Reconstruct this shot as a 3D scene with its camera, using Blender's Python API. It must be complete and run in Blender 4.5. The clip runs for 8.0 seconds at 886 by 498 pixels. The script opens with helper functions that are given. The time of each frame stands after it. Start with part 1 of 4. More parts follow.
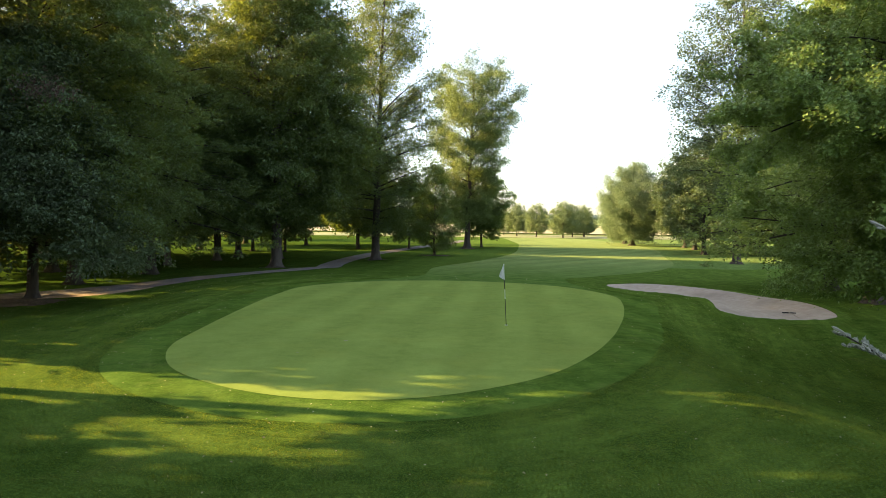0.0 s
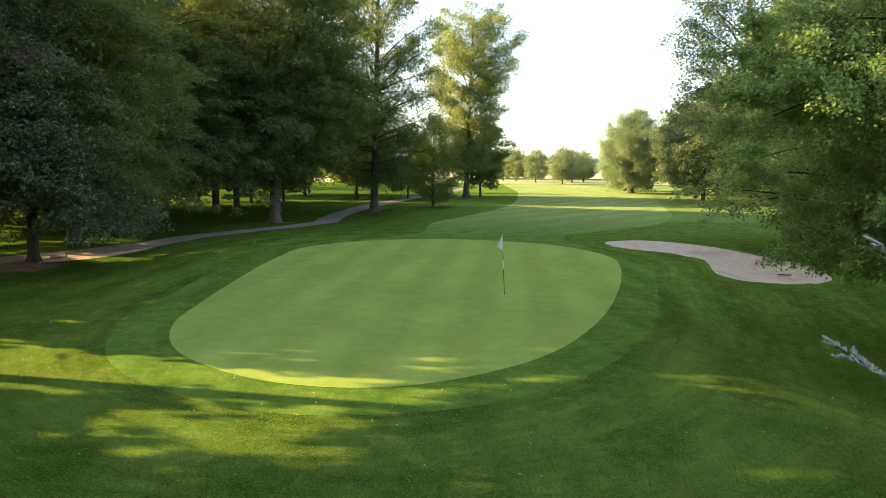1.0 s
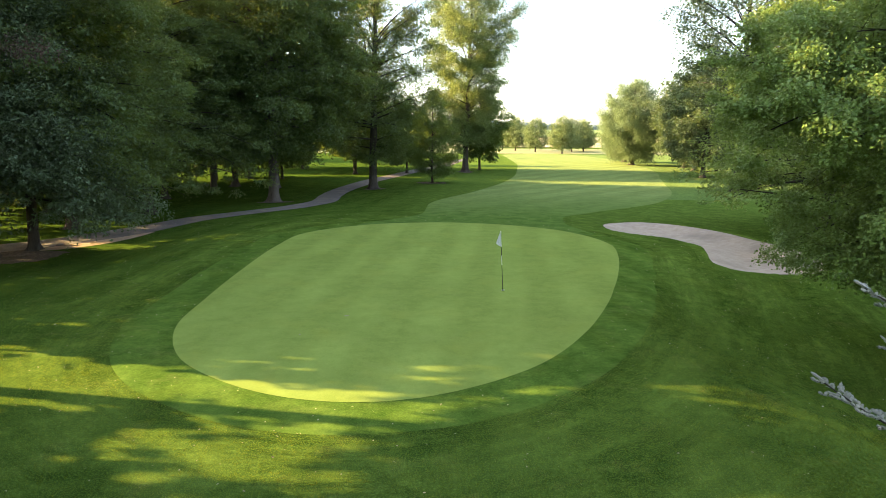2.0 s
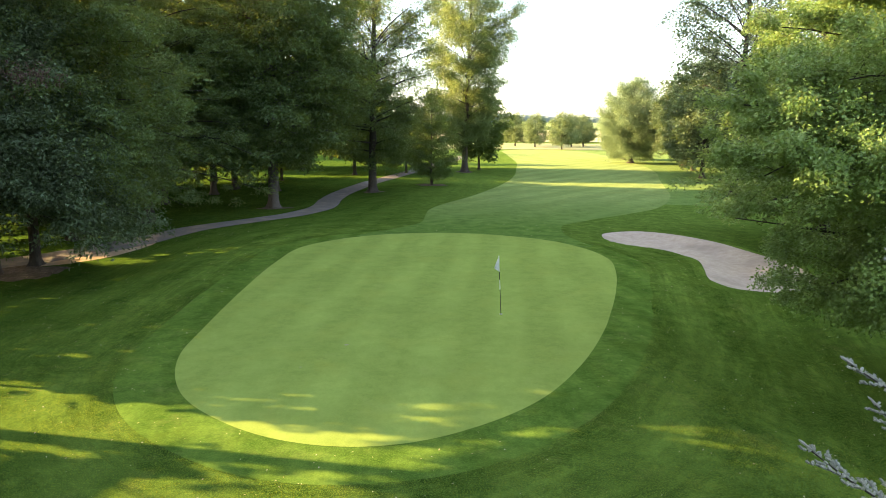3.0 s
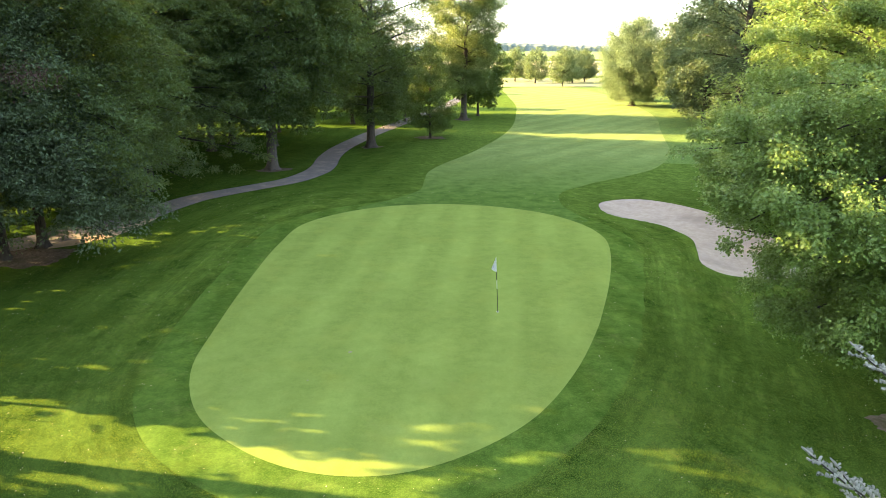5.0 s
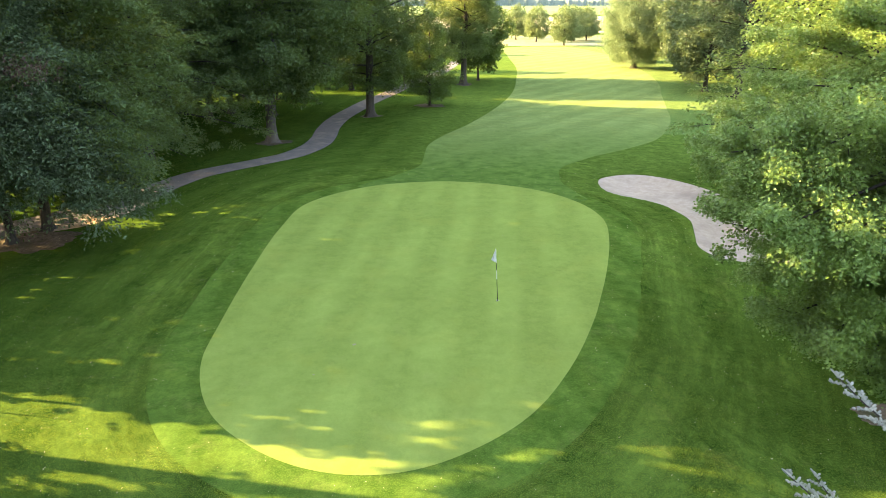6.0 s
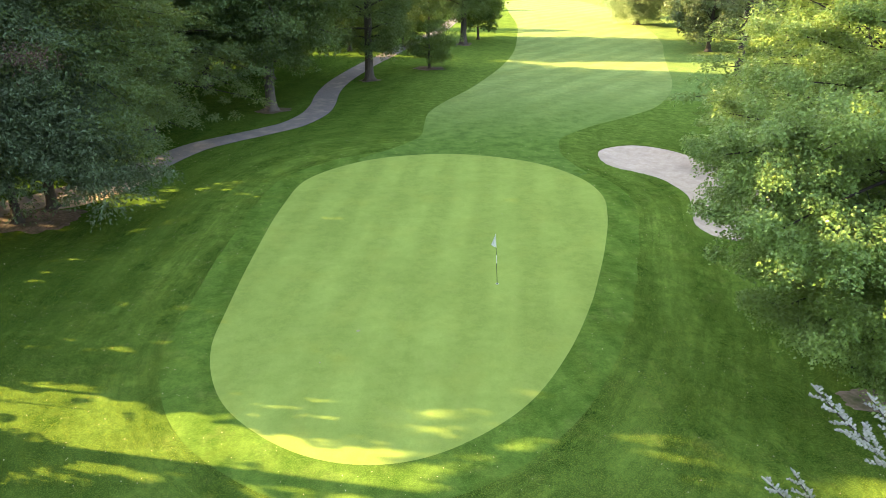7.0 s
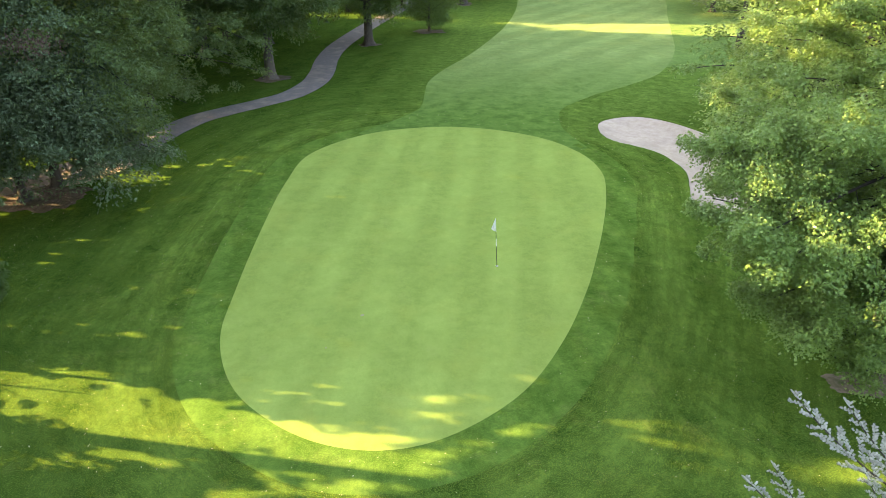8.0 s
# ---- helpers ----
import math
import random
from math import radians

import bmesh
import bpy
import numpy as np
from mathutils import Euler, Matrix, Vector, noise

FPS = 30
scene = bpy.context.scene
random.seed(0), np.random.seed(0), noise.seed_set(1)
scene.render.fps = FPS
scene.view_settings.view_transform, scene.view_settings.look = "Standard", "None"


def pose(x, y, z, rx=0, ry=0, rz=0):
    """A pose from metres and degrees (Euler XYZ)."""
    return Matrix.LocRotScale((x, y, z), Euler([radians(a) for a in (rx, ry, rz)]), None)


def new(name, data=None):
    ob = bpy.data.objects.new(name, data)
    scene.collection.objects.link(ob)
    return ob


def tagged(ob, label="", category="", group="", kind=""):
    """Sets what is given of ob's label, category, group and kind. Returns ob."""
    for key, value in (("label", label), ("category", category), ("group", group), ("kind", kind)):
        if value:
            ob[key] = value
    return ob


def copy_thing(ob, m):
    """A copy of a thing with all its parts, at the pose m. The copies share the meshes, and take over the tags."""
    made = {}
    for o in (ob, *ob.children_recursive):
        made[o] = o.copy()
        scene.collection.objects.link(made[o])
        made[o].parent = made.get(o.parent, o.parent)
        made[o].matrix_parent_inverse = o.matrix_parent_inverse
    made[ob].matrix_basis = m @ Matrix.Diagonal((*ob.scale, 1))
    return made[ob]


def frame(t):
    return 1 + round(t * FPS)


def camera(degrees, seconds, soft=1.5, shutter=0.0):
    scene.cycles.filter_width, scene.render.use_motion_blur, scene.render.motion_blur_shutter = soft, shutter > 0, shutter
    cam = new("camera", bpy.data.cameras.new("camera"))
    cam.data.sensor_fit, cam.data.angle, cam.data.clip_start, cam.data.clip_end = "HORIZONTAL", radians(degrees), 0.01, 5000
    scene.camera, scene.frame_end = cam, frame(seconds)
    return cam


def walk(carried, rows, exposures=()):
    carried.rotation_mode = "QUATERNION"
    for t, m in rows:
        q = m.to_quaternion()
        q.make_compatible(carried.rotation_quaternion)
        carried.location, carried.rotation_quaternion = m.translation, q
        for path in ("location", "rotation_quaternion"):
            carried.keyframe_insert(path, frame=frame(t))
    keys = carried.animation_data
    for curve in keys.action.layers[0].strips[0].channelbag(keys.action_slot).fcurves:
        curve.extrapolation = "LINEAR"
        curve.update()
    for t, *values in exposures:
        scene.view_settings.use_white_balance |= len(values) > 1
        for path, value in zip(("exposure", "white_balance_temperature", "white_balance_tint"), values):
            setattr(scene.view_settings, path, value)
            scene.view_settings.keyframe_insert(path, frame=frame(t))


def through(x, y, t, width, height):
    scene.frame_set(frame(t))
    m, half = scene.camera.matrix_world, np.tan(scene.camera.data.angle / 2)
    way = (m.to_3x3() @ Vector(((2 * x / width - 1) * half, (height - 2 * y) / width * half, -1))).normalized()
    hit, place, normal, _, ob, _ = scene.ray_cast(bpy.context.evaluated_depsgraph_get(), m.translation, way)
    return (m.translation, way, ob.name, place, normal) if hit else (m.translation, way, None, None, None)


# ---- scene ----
cam = camera(68.9, 8.0, soft=0.6)
METRES, EYE, TILT, LEAN, TURN = 9.7, 3.5, -2.0, -0.8, 0.0
ROWS = [
    (0.0, 0.0, 0.0, 0.0, -0.0, 0.0, -0.0),
    (0.5, 0.0006, -0.0027, 0.0489, -0.04, -2.45, 0.12),
    (1.0, 0.0015, -0.0048, 0.0994, -0.09, -5.0, 0.23),
    (2.5, 0.0052, -0.0113, 0.2681, -0.19, -8.35, 0.39),
    (3.0, 0.0084, -0.014, 0.3318, -0.2, -8.61, 0.43),
    (3.5, 0.0113, -0.0178, 0.3981, -0.21, -9.81, 0.49),
    (4.0, 0.0137, -0.0216, 0.4667, -0.24, -11.39, 0.57),
    (4.5, 0.014, -0.0255, 0.5359, -0.28, -12.99, 0.64),
    (6.0, 0.0116, -0.0376, 0.7397, -0.37, -18.36, 0.87),
    (6.5, 0.0106, -0.0402, 0.8062, -0.41, -20.39, 0.95),
    (7.0, 0.0101, -0.0429, 0.872, -0.44, -22.4, 1.04),
    (7.5, 0.0096, -0.0467, 0.9333, -0.46, -24.27, 1.1),
    (8.0, 0.0086, -0.0516, 0.9983, -0.48, -26.27, 1.15),
]
EXPOSURES = [(0.0, 2.5), (1.0, 2.8), (2.5, 3.06), (4.5, 3.39), (8.0, 3.74)]
walk(cam, [(t, pose(0, 0, EYE, TILT, LEAN, TURN) @ pose(METRES * x, METRES * y, METRES * z, 90 + pitch, roll, yaw)) for t, x, y, z, yaw, pitch, roll in ROWS], EXPOSURES)

# ---- world and sun ----
SUN_TURN, SUN_HEIGHT = 80.0, 17.0      # degrees left of straight ahead, degrees above the horizon
world = bpy.data.worlds.new("sky")
scene.world = world
world.use_nodes = True
wn = world.node_tree.nodes
sky = wn.new("ShaderNodeTexSky")
sky.sky_type = "NISHITA"
sky.sun_disc = False
sky.sun_elevation, sky.sun_rotation = radians(SUN_HEIGHT), radians(-SUN_TURN)
sky.air_density, sky.dust_density, sky.ozone_density = 1.0, 1.8, 1.0
wn["Background"].inputs["Strength"].default_value = 0.125
haze = wn.new("ShaderNodeMix")             # thin high cloud whitens the whole sky
haze.data_type = "RGBA"
haze.inputs[0].default_value = 0.4
haze.inputs[7].default_value = (1.6, 1.5, 1.37, 1)
world.node_tree.links.new(sky.outputs[0], haze.inputs[6])
world.node_tree.links.new(haze.outputs[2], wn["Background"].inputs["Color"])
sun_data = bpy.data.lights.new("sun", "SUN")
sun_data.energy, sun_data.angle, sun_data.color = 4.8, radians(0.5), (1.0, 0.69, 0.29)
sun = new("sun", sun_data)
_e, _a = radians(SUN_HEIGHT), radians(SUN_TURN)
TO_SUN = Vector((-math.sin(_a) * math.cos(_e), math.cos(_a) * math.cos(_e), math.sin(_e)))
sun.matrix_world = Matrix.Translation((-60, 30, 40)) @ (-TO_SUN).to_track_quat("-Z", "Y").to_matrix().to_4x4()


# ---- materials ----
class Nodes:
    """A small helper to write node trees."""

    def __init__(self, name):
        self.mat = bpy.data.materials.new(name)
        self.mat.use_nodes = True
        self.t = self.mat.node_tree
        self.bsdf = self.t.nodes["Principled BSDF"]
        self.out = self.t.nodes["Material Output"]
        self.where = self.t.nodes.new("ShaderNodeNewGeometry")

    def add(self, kind, **inputs):
        n = self.t.nodes.new(kind)
        for k, v in inputs.items():
            self.put(n, k, v)
        return n

    def put(self, n, key, v):
        sock = n.inputs[int(key[1:])] if key[0] == "_" else n.inputs[key.replace("_", " ")]
        if isinstance(v, bpy.types.NodeSocket):
            self.t.links.new(v, sock)
        else:
            sock.default_value = v

    def math(self, op, a, b=0.0):
        n = self.t.nodes.new("ShaderNodeMath")
        n.operation = op
        self.put(n, "_0", a)
        self.put(n, "_1", b)
        return n.outputs[0]

    def place(self, turn=0.0, scale=(1, 1, 1), local=False):
        if local:
            src = self.t.nodes.new("ShaderNodeTexCoord").outputs["Object"]
        else:
            src = self.where.outputs["Position"]
        m = self.add("ShaderNodeMapping", Vector=src, Rotation=(0, 0, radians(turn)), Scale=scale)
        return m.outputs[0]

    def noise(self, size, detail=4.0, rough=0.6, vec=None, sharp=None):
        n = self.add("ShaderNodeTexNoise", Scale=1.0 / size, Detail=detail, Roughness=rough, Vector=vec or self.where.outputs["Position"])
        f = n.outputs["Fac"]
        if sharp:
            r = self.add("ShaderNodeMapRange", Value=f, From_Min=sharp[0], From_Max=sharp[1])
            f = r.outputs[0]
        return f

    def mix(self, fac, a, b, how="MIX"):
        n = self.t.nodes.new("ShaderNodeMix")
        n.data_type, n.blend_type = "RGBA", how
        for i, v in ((0, fac), (6, a), (7, b)):
            if isinstance(v, bpy.types.NodeSocket):
                self.t.links.new(v, n.inputs[i])
            else:
                n.inputs[i].default_value = (*v, 1) if isinstance(v, tuple) and len(v) == 3 else v
        return n.outputs[2]

    def bump(self, height, strength, distance):
        n = self.add("ShaderNodeBump", Height=height, Strength=strength, Distance=distance)
        return n.outputs[0]

    def done(self, color, rough=0.8, normal=None, metal=0.0, spec=0.3):
        b = self.bsdf
        self.put(b, "Base_Color", color if isinstance(color, bpy.types.NodeSocket) else (*color, 1))
        self.put(b, "Roughness", rough)
        self.put(b, "Metallic", metal)
        self.put(b, "Specular_IOR_Level", spec)
        if normal:
            self.put(b, "Normal", normal)
        return self.mat


def lap_bands(m):
    """Light and dark laps of the mower at even distances from the putting green, fading out with distance."""
    away = m.t.nodes.new("ShaderNodeAttribute")
    away.attribute_name = "lap"
    d = away.outputs["Fac"]
    w = m.math("SINE", m.math("MULTIPLY", m.math("ADD", d, m.math("MULTIPLY", m.noise(5.0, 2.0), 0.7)), math.pi / 1.35))
    w = m.add("ShaderNodeMapRange", Value=w, From_Min=-0.5, From_Max=0.5).outputs[0]
    fade = m.add("ShaderNodeMapRange", Value=d, From_Min=3.0, From_Max=11.0, To_Min=1.0, To_Max=0.0).outputs[0]
    return m.math("MULTIPLY", m.math("MULTIPLY", w, fade), m.noise(3.0, 4.0, 0.6, sharp=(0.28, 0.62)))


def shaded_rough(m):
    """Darker grass beyond the mower's laps round the green; the wood's shade is put into the colour on its side, with a
    ragged border.
    """
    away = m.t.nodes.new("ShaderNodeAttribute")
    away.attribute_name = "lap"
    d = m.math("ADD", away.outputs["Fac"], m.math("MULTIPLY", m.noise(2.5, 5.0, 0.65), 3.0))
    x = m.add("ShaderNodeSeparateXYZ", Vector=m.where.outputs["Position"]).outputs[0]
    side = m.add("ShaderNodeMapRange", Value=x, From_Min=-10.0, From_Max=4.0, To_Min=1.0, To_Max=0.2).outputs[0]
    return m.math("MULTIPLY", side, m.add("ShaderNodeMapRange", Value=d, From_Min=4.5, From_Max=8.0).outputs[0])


def lap_streaks(m):
    """Fine combed streaks that run along the mower's laps."""
    away = m.t.nodes.new("ShaderNodeAttribute")
    away.attribute_name = "lap"
    p = m.add("ShaderNodeSeparateXYZ", Vector=m.where.outputs["Position"])
    v = m.add("ShaderNodeCombineXYZ", X=m.math("MULTIPLY", away.outputs["Fac"], 3.6), Y=m.math("MULTIPLY", p.outputs[0], 0.3), Z=m.math("MULTIPLY", p.outputs[1], 0.3))
    return m.noise(1.0, 6.0, 0.7, v.outputs[0], (0.36, 0.64))


def grass_material(name, dark, light, dry, stripe, fine, patch=1.0, bump=0.6, turn=0.0, stripe_mix=0.2, dry_mix=0.35, grain=0.5, sheen=0.0, approach=None, rings=0.0, calm=1.0):
    """Mown turf: fine blades, combed streaks, patches, dry spots and mowing bands."""
    m = Nodes(name)
    fibre = m.noise(fine, 3.0, 0.7)
    mottle = m.noise(0.6 * patch, 8.0, 0.75, sharp=(0.38, 0.62))
    broad = m.noise(3.5 * patch, 5.0, 0.6, sharp=(0.4, 0.62))
    c = m.mix(mottle, dark, light)
    c = m.mix(m.math("MULTIPLY", broad, 0.45 * calm), c, tuple(0.8 * a for a in dark))
    c = m.mix(m.math("MULTIPLY", m.noise(2.1 * patch, 5.0, 0.65, sharp=(0.5, 0.75)), 0.5 * calm), c, (light[0] * 1.35, light[1] * 1.12, light[2]))
    spots = m.noise(1.1 * patch, 6.0, 0.75, sharp=(0.54, 0.7))
    c = m.mix(m.math("MULTIPLY", spots, dry_mix * calm), c, dry)
    if stripe:
        v = m.place(turn)
        s = m.add("ShaderNodeSeparateXYZ", Vector=v)
        wob = m.math("MULTIPLY", m.noise(6.0, 2.0), 0.9)
        w = m.math("SINE", m.math("MULTIPLY", m.math("ADD", s.outputs[0], wob), math.pi / stripe))
        w = m.add("ShaderNodeMapRange", Value=w, From_Min=-0.6, From_Max=0.6).outputs[0]
        w = m.math("MULTIPLY", w, m.noise(4.0, 3.0, sharp=(0.3, 0.6)))
        c = m.mix(m.math("MULTIPLY", w, stripe_mix), c, tuple(min(1, 1.6 * a + 0.008) for a in light))
    if rings:                            # mower laps round the putting green
        c = m.mix(m.math("MULTIPLY", lap_streaks(m), 0.55), c, tuple(0.55 * a for a in dark))
        c = m.mix(m.math("MULTIPLY", shaded_rough(m), 0.55), c, tuple(0.85 * a for a in dark))
        c = m.mix(m.math("MULTIPLY", lap_bands(m), rings), c, tuple(min(1, 1.45 * a + 0.006) for a in light))
        at = m.add("ShaderNodeSeparateXYZ", Vector=m.where.outputs["Position"])       # lighter grass beside the fairway
        cut = m.math("MULTIPLY", m.add("ShaderNodeMapRange", Value=m.math("ADD", at.outputs[1], m.math("MULTIPLY", broad, 4.0)), From_Min=38.0, From_Max=52.0).outputs[0],
                     m.add("ShaderNodeMapRange", Value=at.outputs[0], From_Min=-5.0, From_Max=3.0).outputs[0])
        c = m.mix(m.math("MULTIPLY", cut, 0.6), c, m.mix(mottle, (0.07, 0.12, 0.022), (0.145, 0.215, 0.045)))
    comb = m.noise(1.0, 4.0, 0.7, m.place(turn, (1 / (fine * 4), 1 / (fine * 14), 1)), (0.4, 0.6))
    c = m.mix(m.math("MULTIPLY", comb, 0.6 * grain), c, tuple(0.5 * a for a in dark))
    # darker noise puts the shade between tufts and blades into the colour
    clumps = m.noise(fine * 11, 5.0, 0.75, sharp=(0.42, 0.6))
    c = m.mix(m.math("MULTIPLY", clumps, 0.7 * grain), c, tuple(0.6 * a for a in dark))
    tufts = m.noise(fine * 3.5, 5.0, 0.8, sharp=(0.42, 0.58))
    c = m.mix(m.math("MULTIPLY", tufts, grain), c, tuple(0.45 * a for a in dark))
    blades = m.noise(fine, 2.0, sharp=(0.5, 0.62))
    c = m.mix(m.math("MULTIPLY", blades, grain), c, tuple(1.8 * a for a in light))
    if approach:                         # the turf turns darker on the approach to the green
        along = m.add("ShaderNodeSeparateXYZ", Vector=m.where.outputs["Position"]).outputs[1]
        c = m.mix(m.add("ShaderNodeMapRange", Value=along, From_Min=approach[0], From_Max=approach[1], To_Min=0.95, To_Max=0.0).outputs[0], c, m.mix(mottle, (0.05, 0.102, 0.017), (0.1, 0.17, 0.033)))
    m.bsdf.inputs["Sheen Weight"].default_value = sheen
    m.bsdf.inputs["Sheen Roughness"].default_value = 0.45
    m.bsdf.inputs["Sheen Tint"].default_value = (1.0, 0.95, 0.7, 1)
    return m.done(c, 0.9, m.bump(fibre, bump, fine * 1.5), spec=0.0)


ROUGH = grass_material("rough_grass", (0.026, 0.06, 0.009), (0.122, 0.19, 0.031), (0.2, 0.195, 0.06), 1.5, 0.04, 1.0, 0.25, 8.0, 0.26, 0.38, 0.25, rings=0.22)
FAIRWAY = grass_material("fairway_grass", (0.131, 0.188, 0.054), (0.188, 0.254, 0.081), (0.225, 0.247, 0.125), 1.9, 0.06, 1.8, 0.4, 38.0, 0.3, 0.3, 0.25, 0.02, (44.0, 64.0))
SEMI = grass_material("semi_rough_grass", (0.07, 0.128, 0.03), (0.15, 0.226, 0.058), (0.2, 0.215, 0.095), 2.4, 0.05, 1.6, 0.6, 24.0, 0.2, 0.45, 0.35, 0.02)
COLLAR = grass_material("collar_grass", (0.041, 0.088, 0.0135), (0.104, 0.17, 0.029), (0.175, 0.185, 0.06), 1.1, 0.035, 1.0, 0.25, -12.0, 0.25, 0.35, 0.18)
GREEN = grass_material("green_grass", (0.172, 0.24, 0.051), (0.215, 0.288, 0.068), (0.233, 0.256, 0.088), 1.15, 0.018, 1.0, 0.1, 6.0, 0.22, 0.3, 0.1, calm=0.65)


def plain_material(name, a, b, size, rough=0.85, bump=0.5, spots=None, depth=0.01, spec=0.1, stretch=(1, 1, 1), local=False):
    m = Nodes(name)
    vec = m.place(0, stretch, local)
    c = m.mix(m.noise(size, 6.0, 0.65, vec, (0.3, 0.7)), a, b)
    if spots:
        c = m.mix(m.noise(size * 9, 4.0, 0.6, vec, (0.5, 0.72)), c, spots)
    return m.done(c, rough, m.bump(m.noise(size * 0.6, 6.0, 0.7, vec), bump, depth), spec=spec)


SAND = plain_material("bunker_sand", (0.36, 0.292, 0.236), (0.475, 0.398, 0.332), 0.35, 0.95, 0.7, (0.29, 0.24, 0.2), 0.05)
ASPHALT = plain_material("path_asphalt", (0.11, 0.1, 0.1), (0.17, 0.155, 0.15), 0.12, 0.9, 0.6, (0.22, 0.19, 0.165), 0.01)
DIRT = plain_material("bare_dirt", (0.32, 0.235, 0.165), (0.45, 0.35, 0.26), 0.3, 0.95, 0.8, (0.2, 0.15, 0.1), 0.03)
MULCH = plain_material("bark_mulch", (0.028, 0.022, 0.018), (0.17, 0.135, 0.105), 0.11, 0.95, 1.0, (0.06, 0.055, 0.03), 0.05)
BARK = plain_material("bark", (0.024, 0.02, 0.018), (0.09, 0.077, 0.066), 0.07, 0.95, 1.0, (0.075, 0.065, 0.055), 0.03, 0.2, (1, 1, 0.18), True)
BARK_PALE = plain_material("pale_bark", (0.036, 0.031, 0.027), (0.13, 0.112, 0.098), 0.07, 0.95, 1.0, (0.11, 0.093, 0.078), 0.03, 0.2, (1, 1, 0.18), True)
TWIG = plain_material("twig_bark", (0.022, 0.019, 0.017), (0.05, 0.044, 0.039), 0.06, 0.9, 0.5, None, 0.01, 0.2, (1, 1, 0.4), True)


def leaf_material(name, dark, light, glow, through=0.45, gloss=0.45, odd=None, spec=0.14):
    """Leaves: a thin blade that lets some light through, each one a little different."""
    m = Nodes(name)
    rnd = m.where.outputs["Random Per Island"]
    c = m.mix(rnd, dark, light)
    g = m.mix(rnd, glow, tuple(0.75 * a for a in glow))
    if odd:
        pick = m.add("ShaderNodeMapRange", Value=rnd, From_Min=odd[1], From_Max=odd[1] + 0.01).outputs[0]
        c = m.mix(pick, c, odd[0])
    m.done(c, gloss, spec=spec)
    tr = m.add("ShaderNodeBsdfTranslucent", Color=g)
    mx = m.add("ShaderNodeMixShader", Fac=through)
    m.t.links.new(m.bsdf.outputs[0], mx.inputs[1])
    m.t.links.new(tr.outputs[0], mx.inputs[2])
    m.t.links.new(mx.outputs[0], m.out.inputs["Surface"])
    return m.mat


LEAF_MAPLE = leaf_material("maple_leaf", (0.055, 0.112, 0.022), (0.168, 0.262, 0.068), (0.5, 0.6, 0.13), 0.24, 0.4, spec=0.35)
LEAF_DARK = leaf_material("dark_leaf", (0.018, 0.04, 0.014), (0.09, 0.142, 0.06), (0.42, 0.5, 0.06), 0.22, 0.45, spec=0.22)
LEAF_MID = leaf_material("fresh_leaf", (0.022, 0.054, 0.015), (0.115, 0.185, 0.06), (0.3, 0.38, 0.05), 0.3, 0.4, spec=0.2)
LEAF_GREY = leaf_material("grey_green_leaf", (0.026, 0.046, 0.024), (0.112, 0.16, 0.088), (0.28, 0.36, 0.07), 0.16, 0.45, spec=0.22)
LEAF_POPLAR = leaf_material("poplar_leaf", (0.045, 0.085, 0.026), (0.17, 0.235, 0.09), (0.36, 0.43, 0.13), 0.36)
LEAF_WILLOW = leaf_material("willow_leaf", (0.12, 0.172, 0.088), (0.19, 0.25, 0.128), (0.25, 0.33, 0.16), 0.36)
# distance haze is put into this pale leaf colour
LEAF_FAR = leaf_material("hazed_far_leaf", (0.1, 0.15, 0.07), (0.165, 0.215, 0.1), (0.25, 0.31, 0.12), 0.4)
LEAF_DEAD = leaf_material("withered_leaf", (0.07, 0.045, 0.038), (0.13, 0.085, 0.07), (0.12, 0.07, 0.05), 0.3)
NEEDLE = leaf_material("blue_spruce_needle", (0.21, 0.22, 0.19), (0.41, 0.42, 0.37), (0.24, 0.27, 0.22), 0.2, 0.6)
NEEDLE_OLD = leaf_material("withered_needle", (0.3, 0.22, 0.12), (0.45, 0.34, 0.19), (0.4, 0.3, 0.12), 0.25, 0.6)


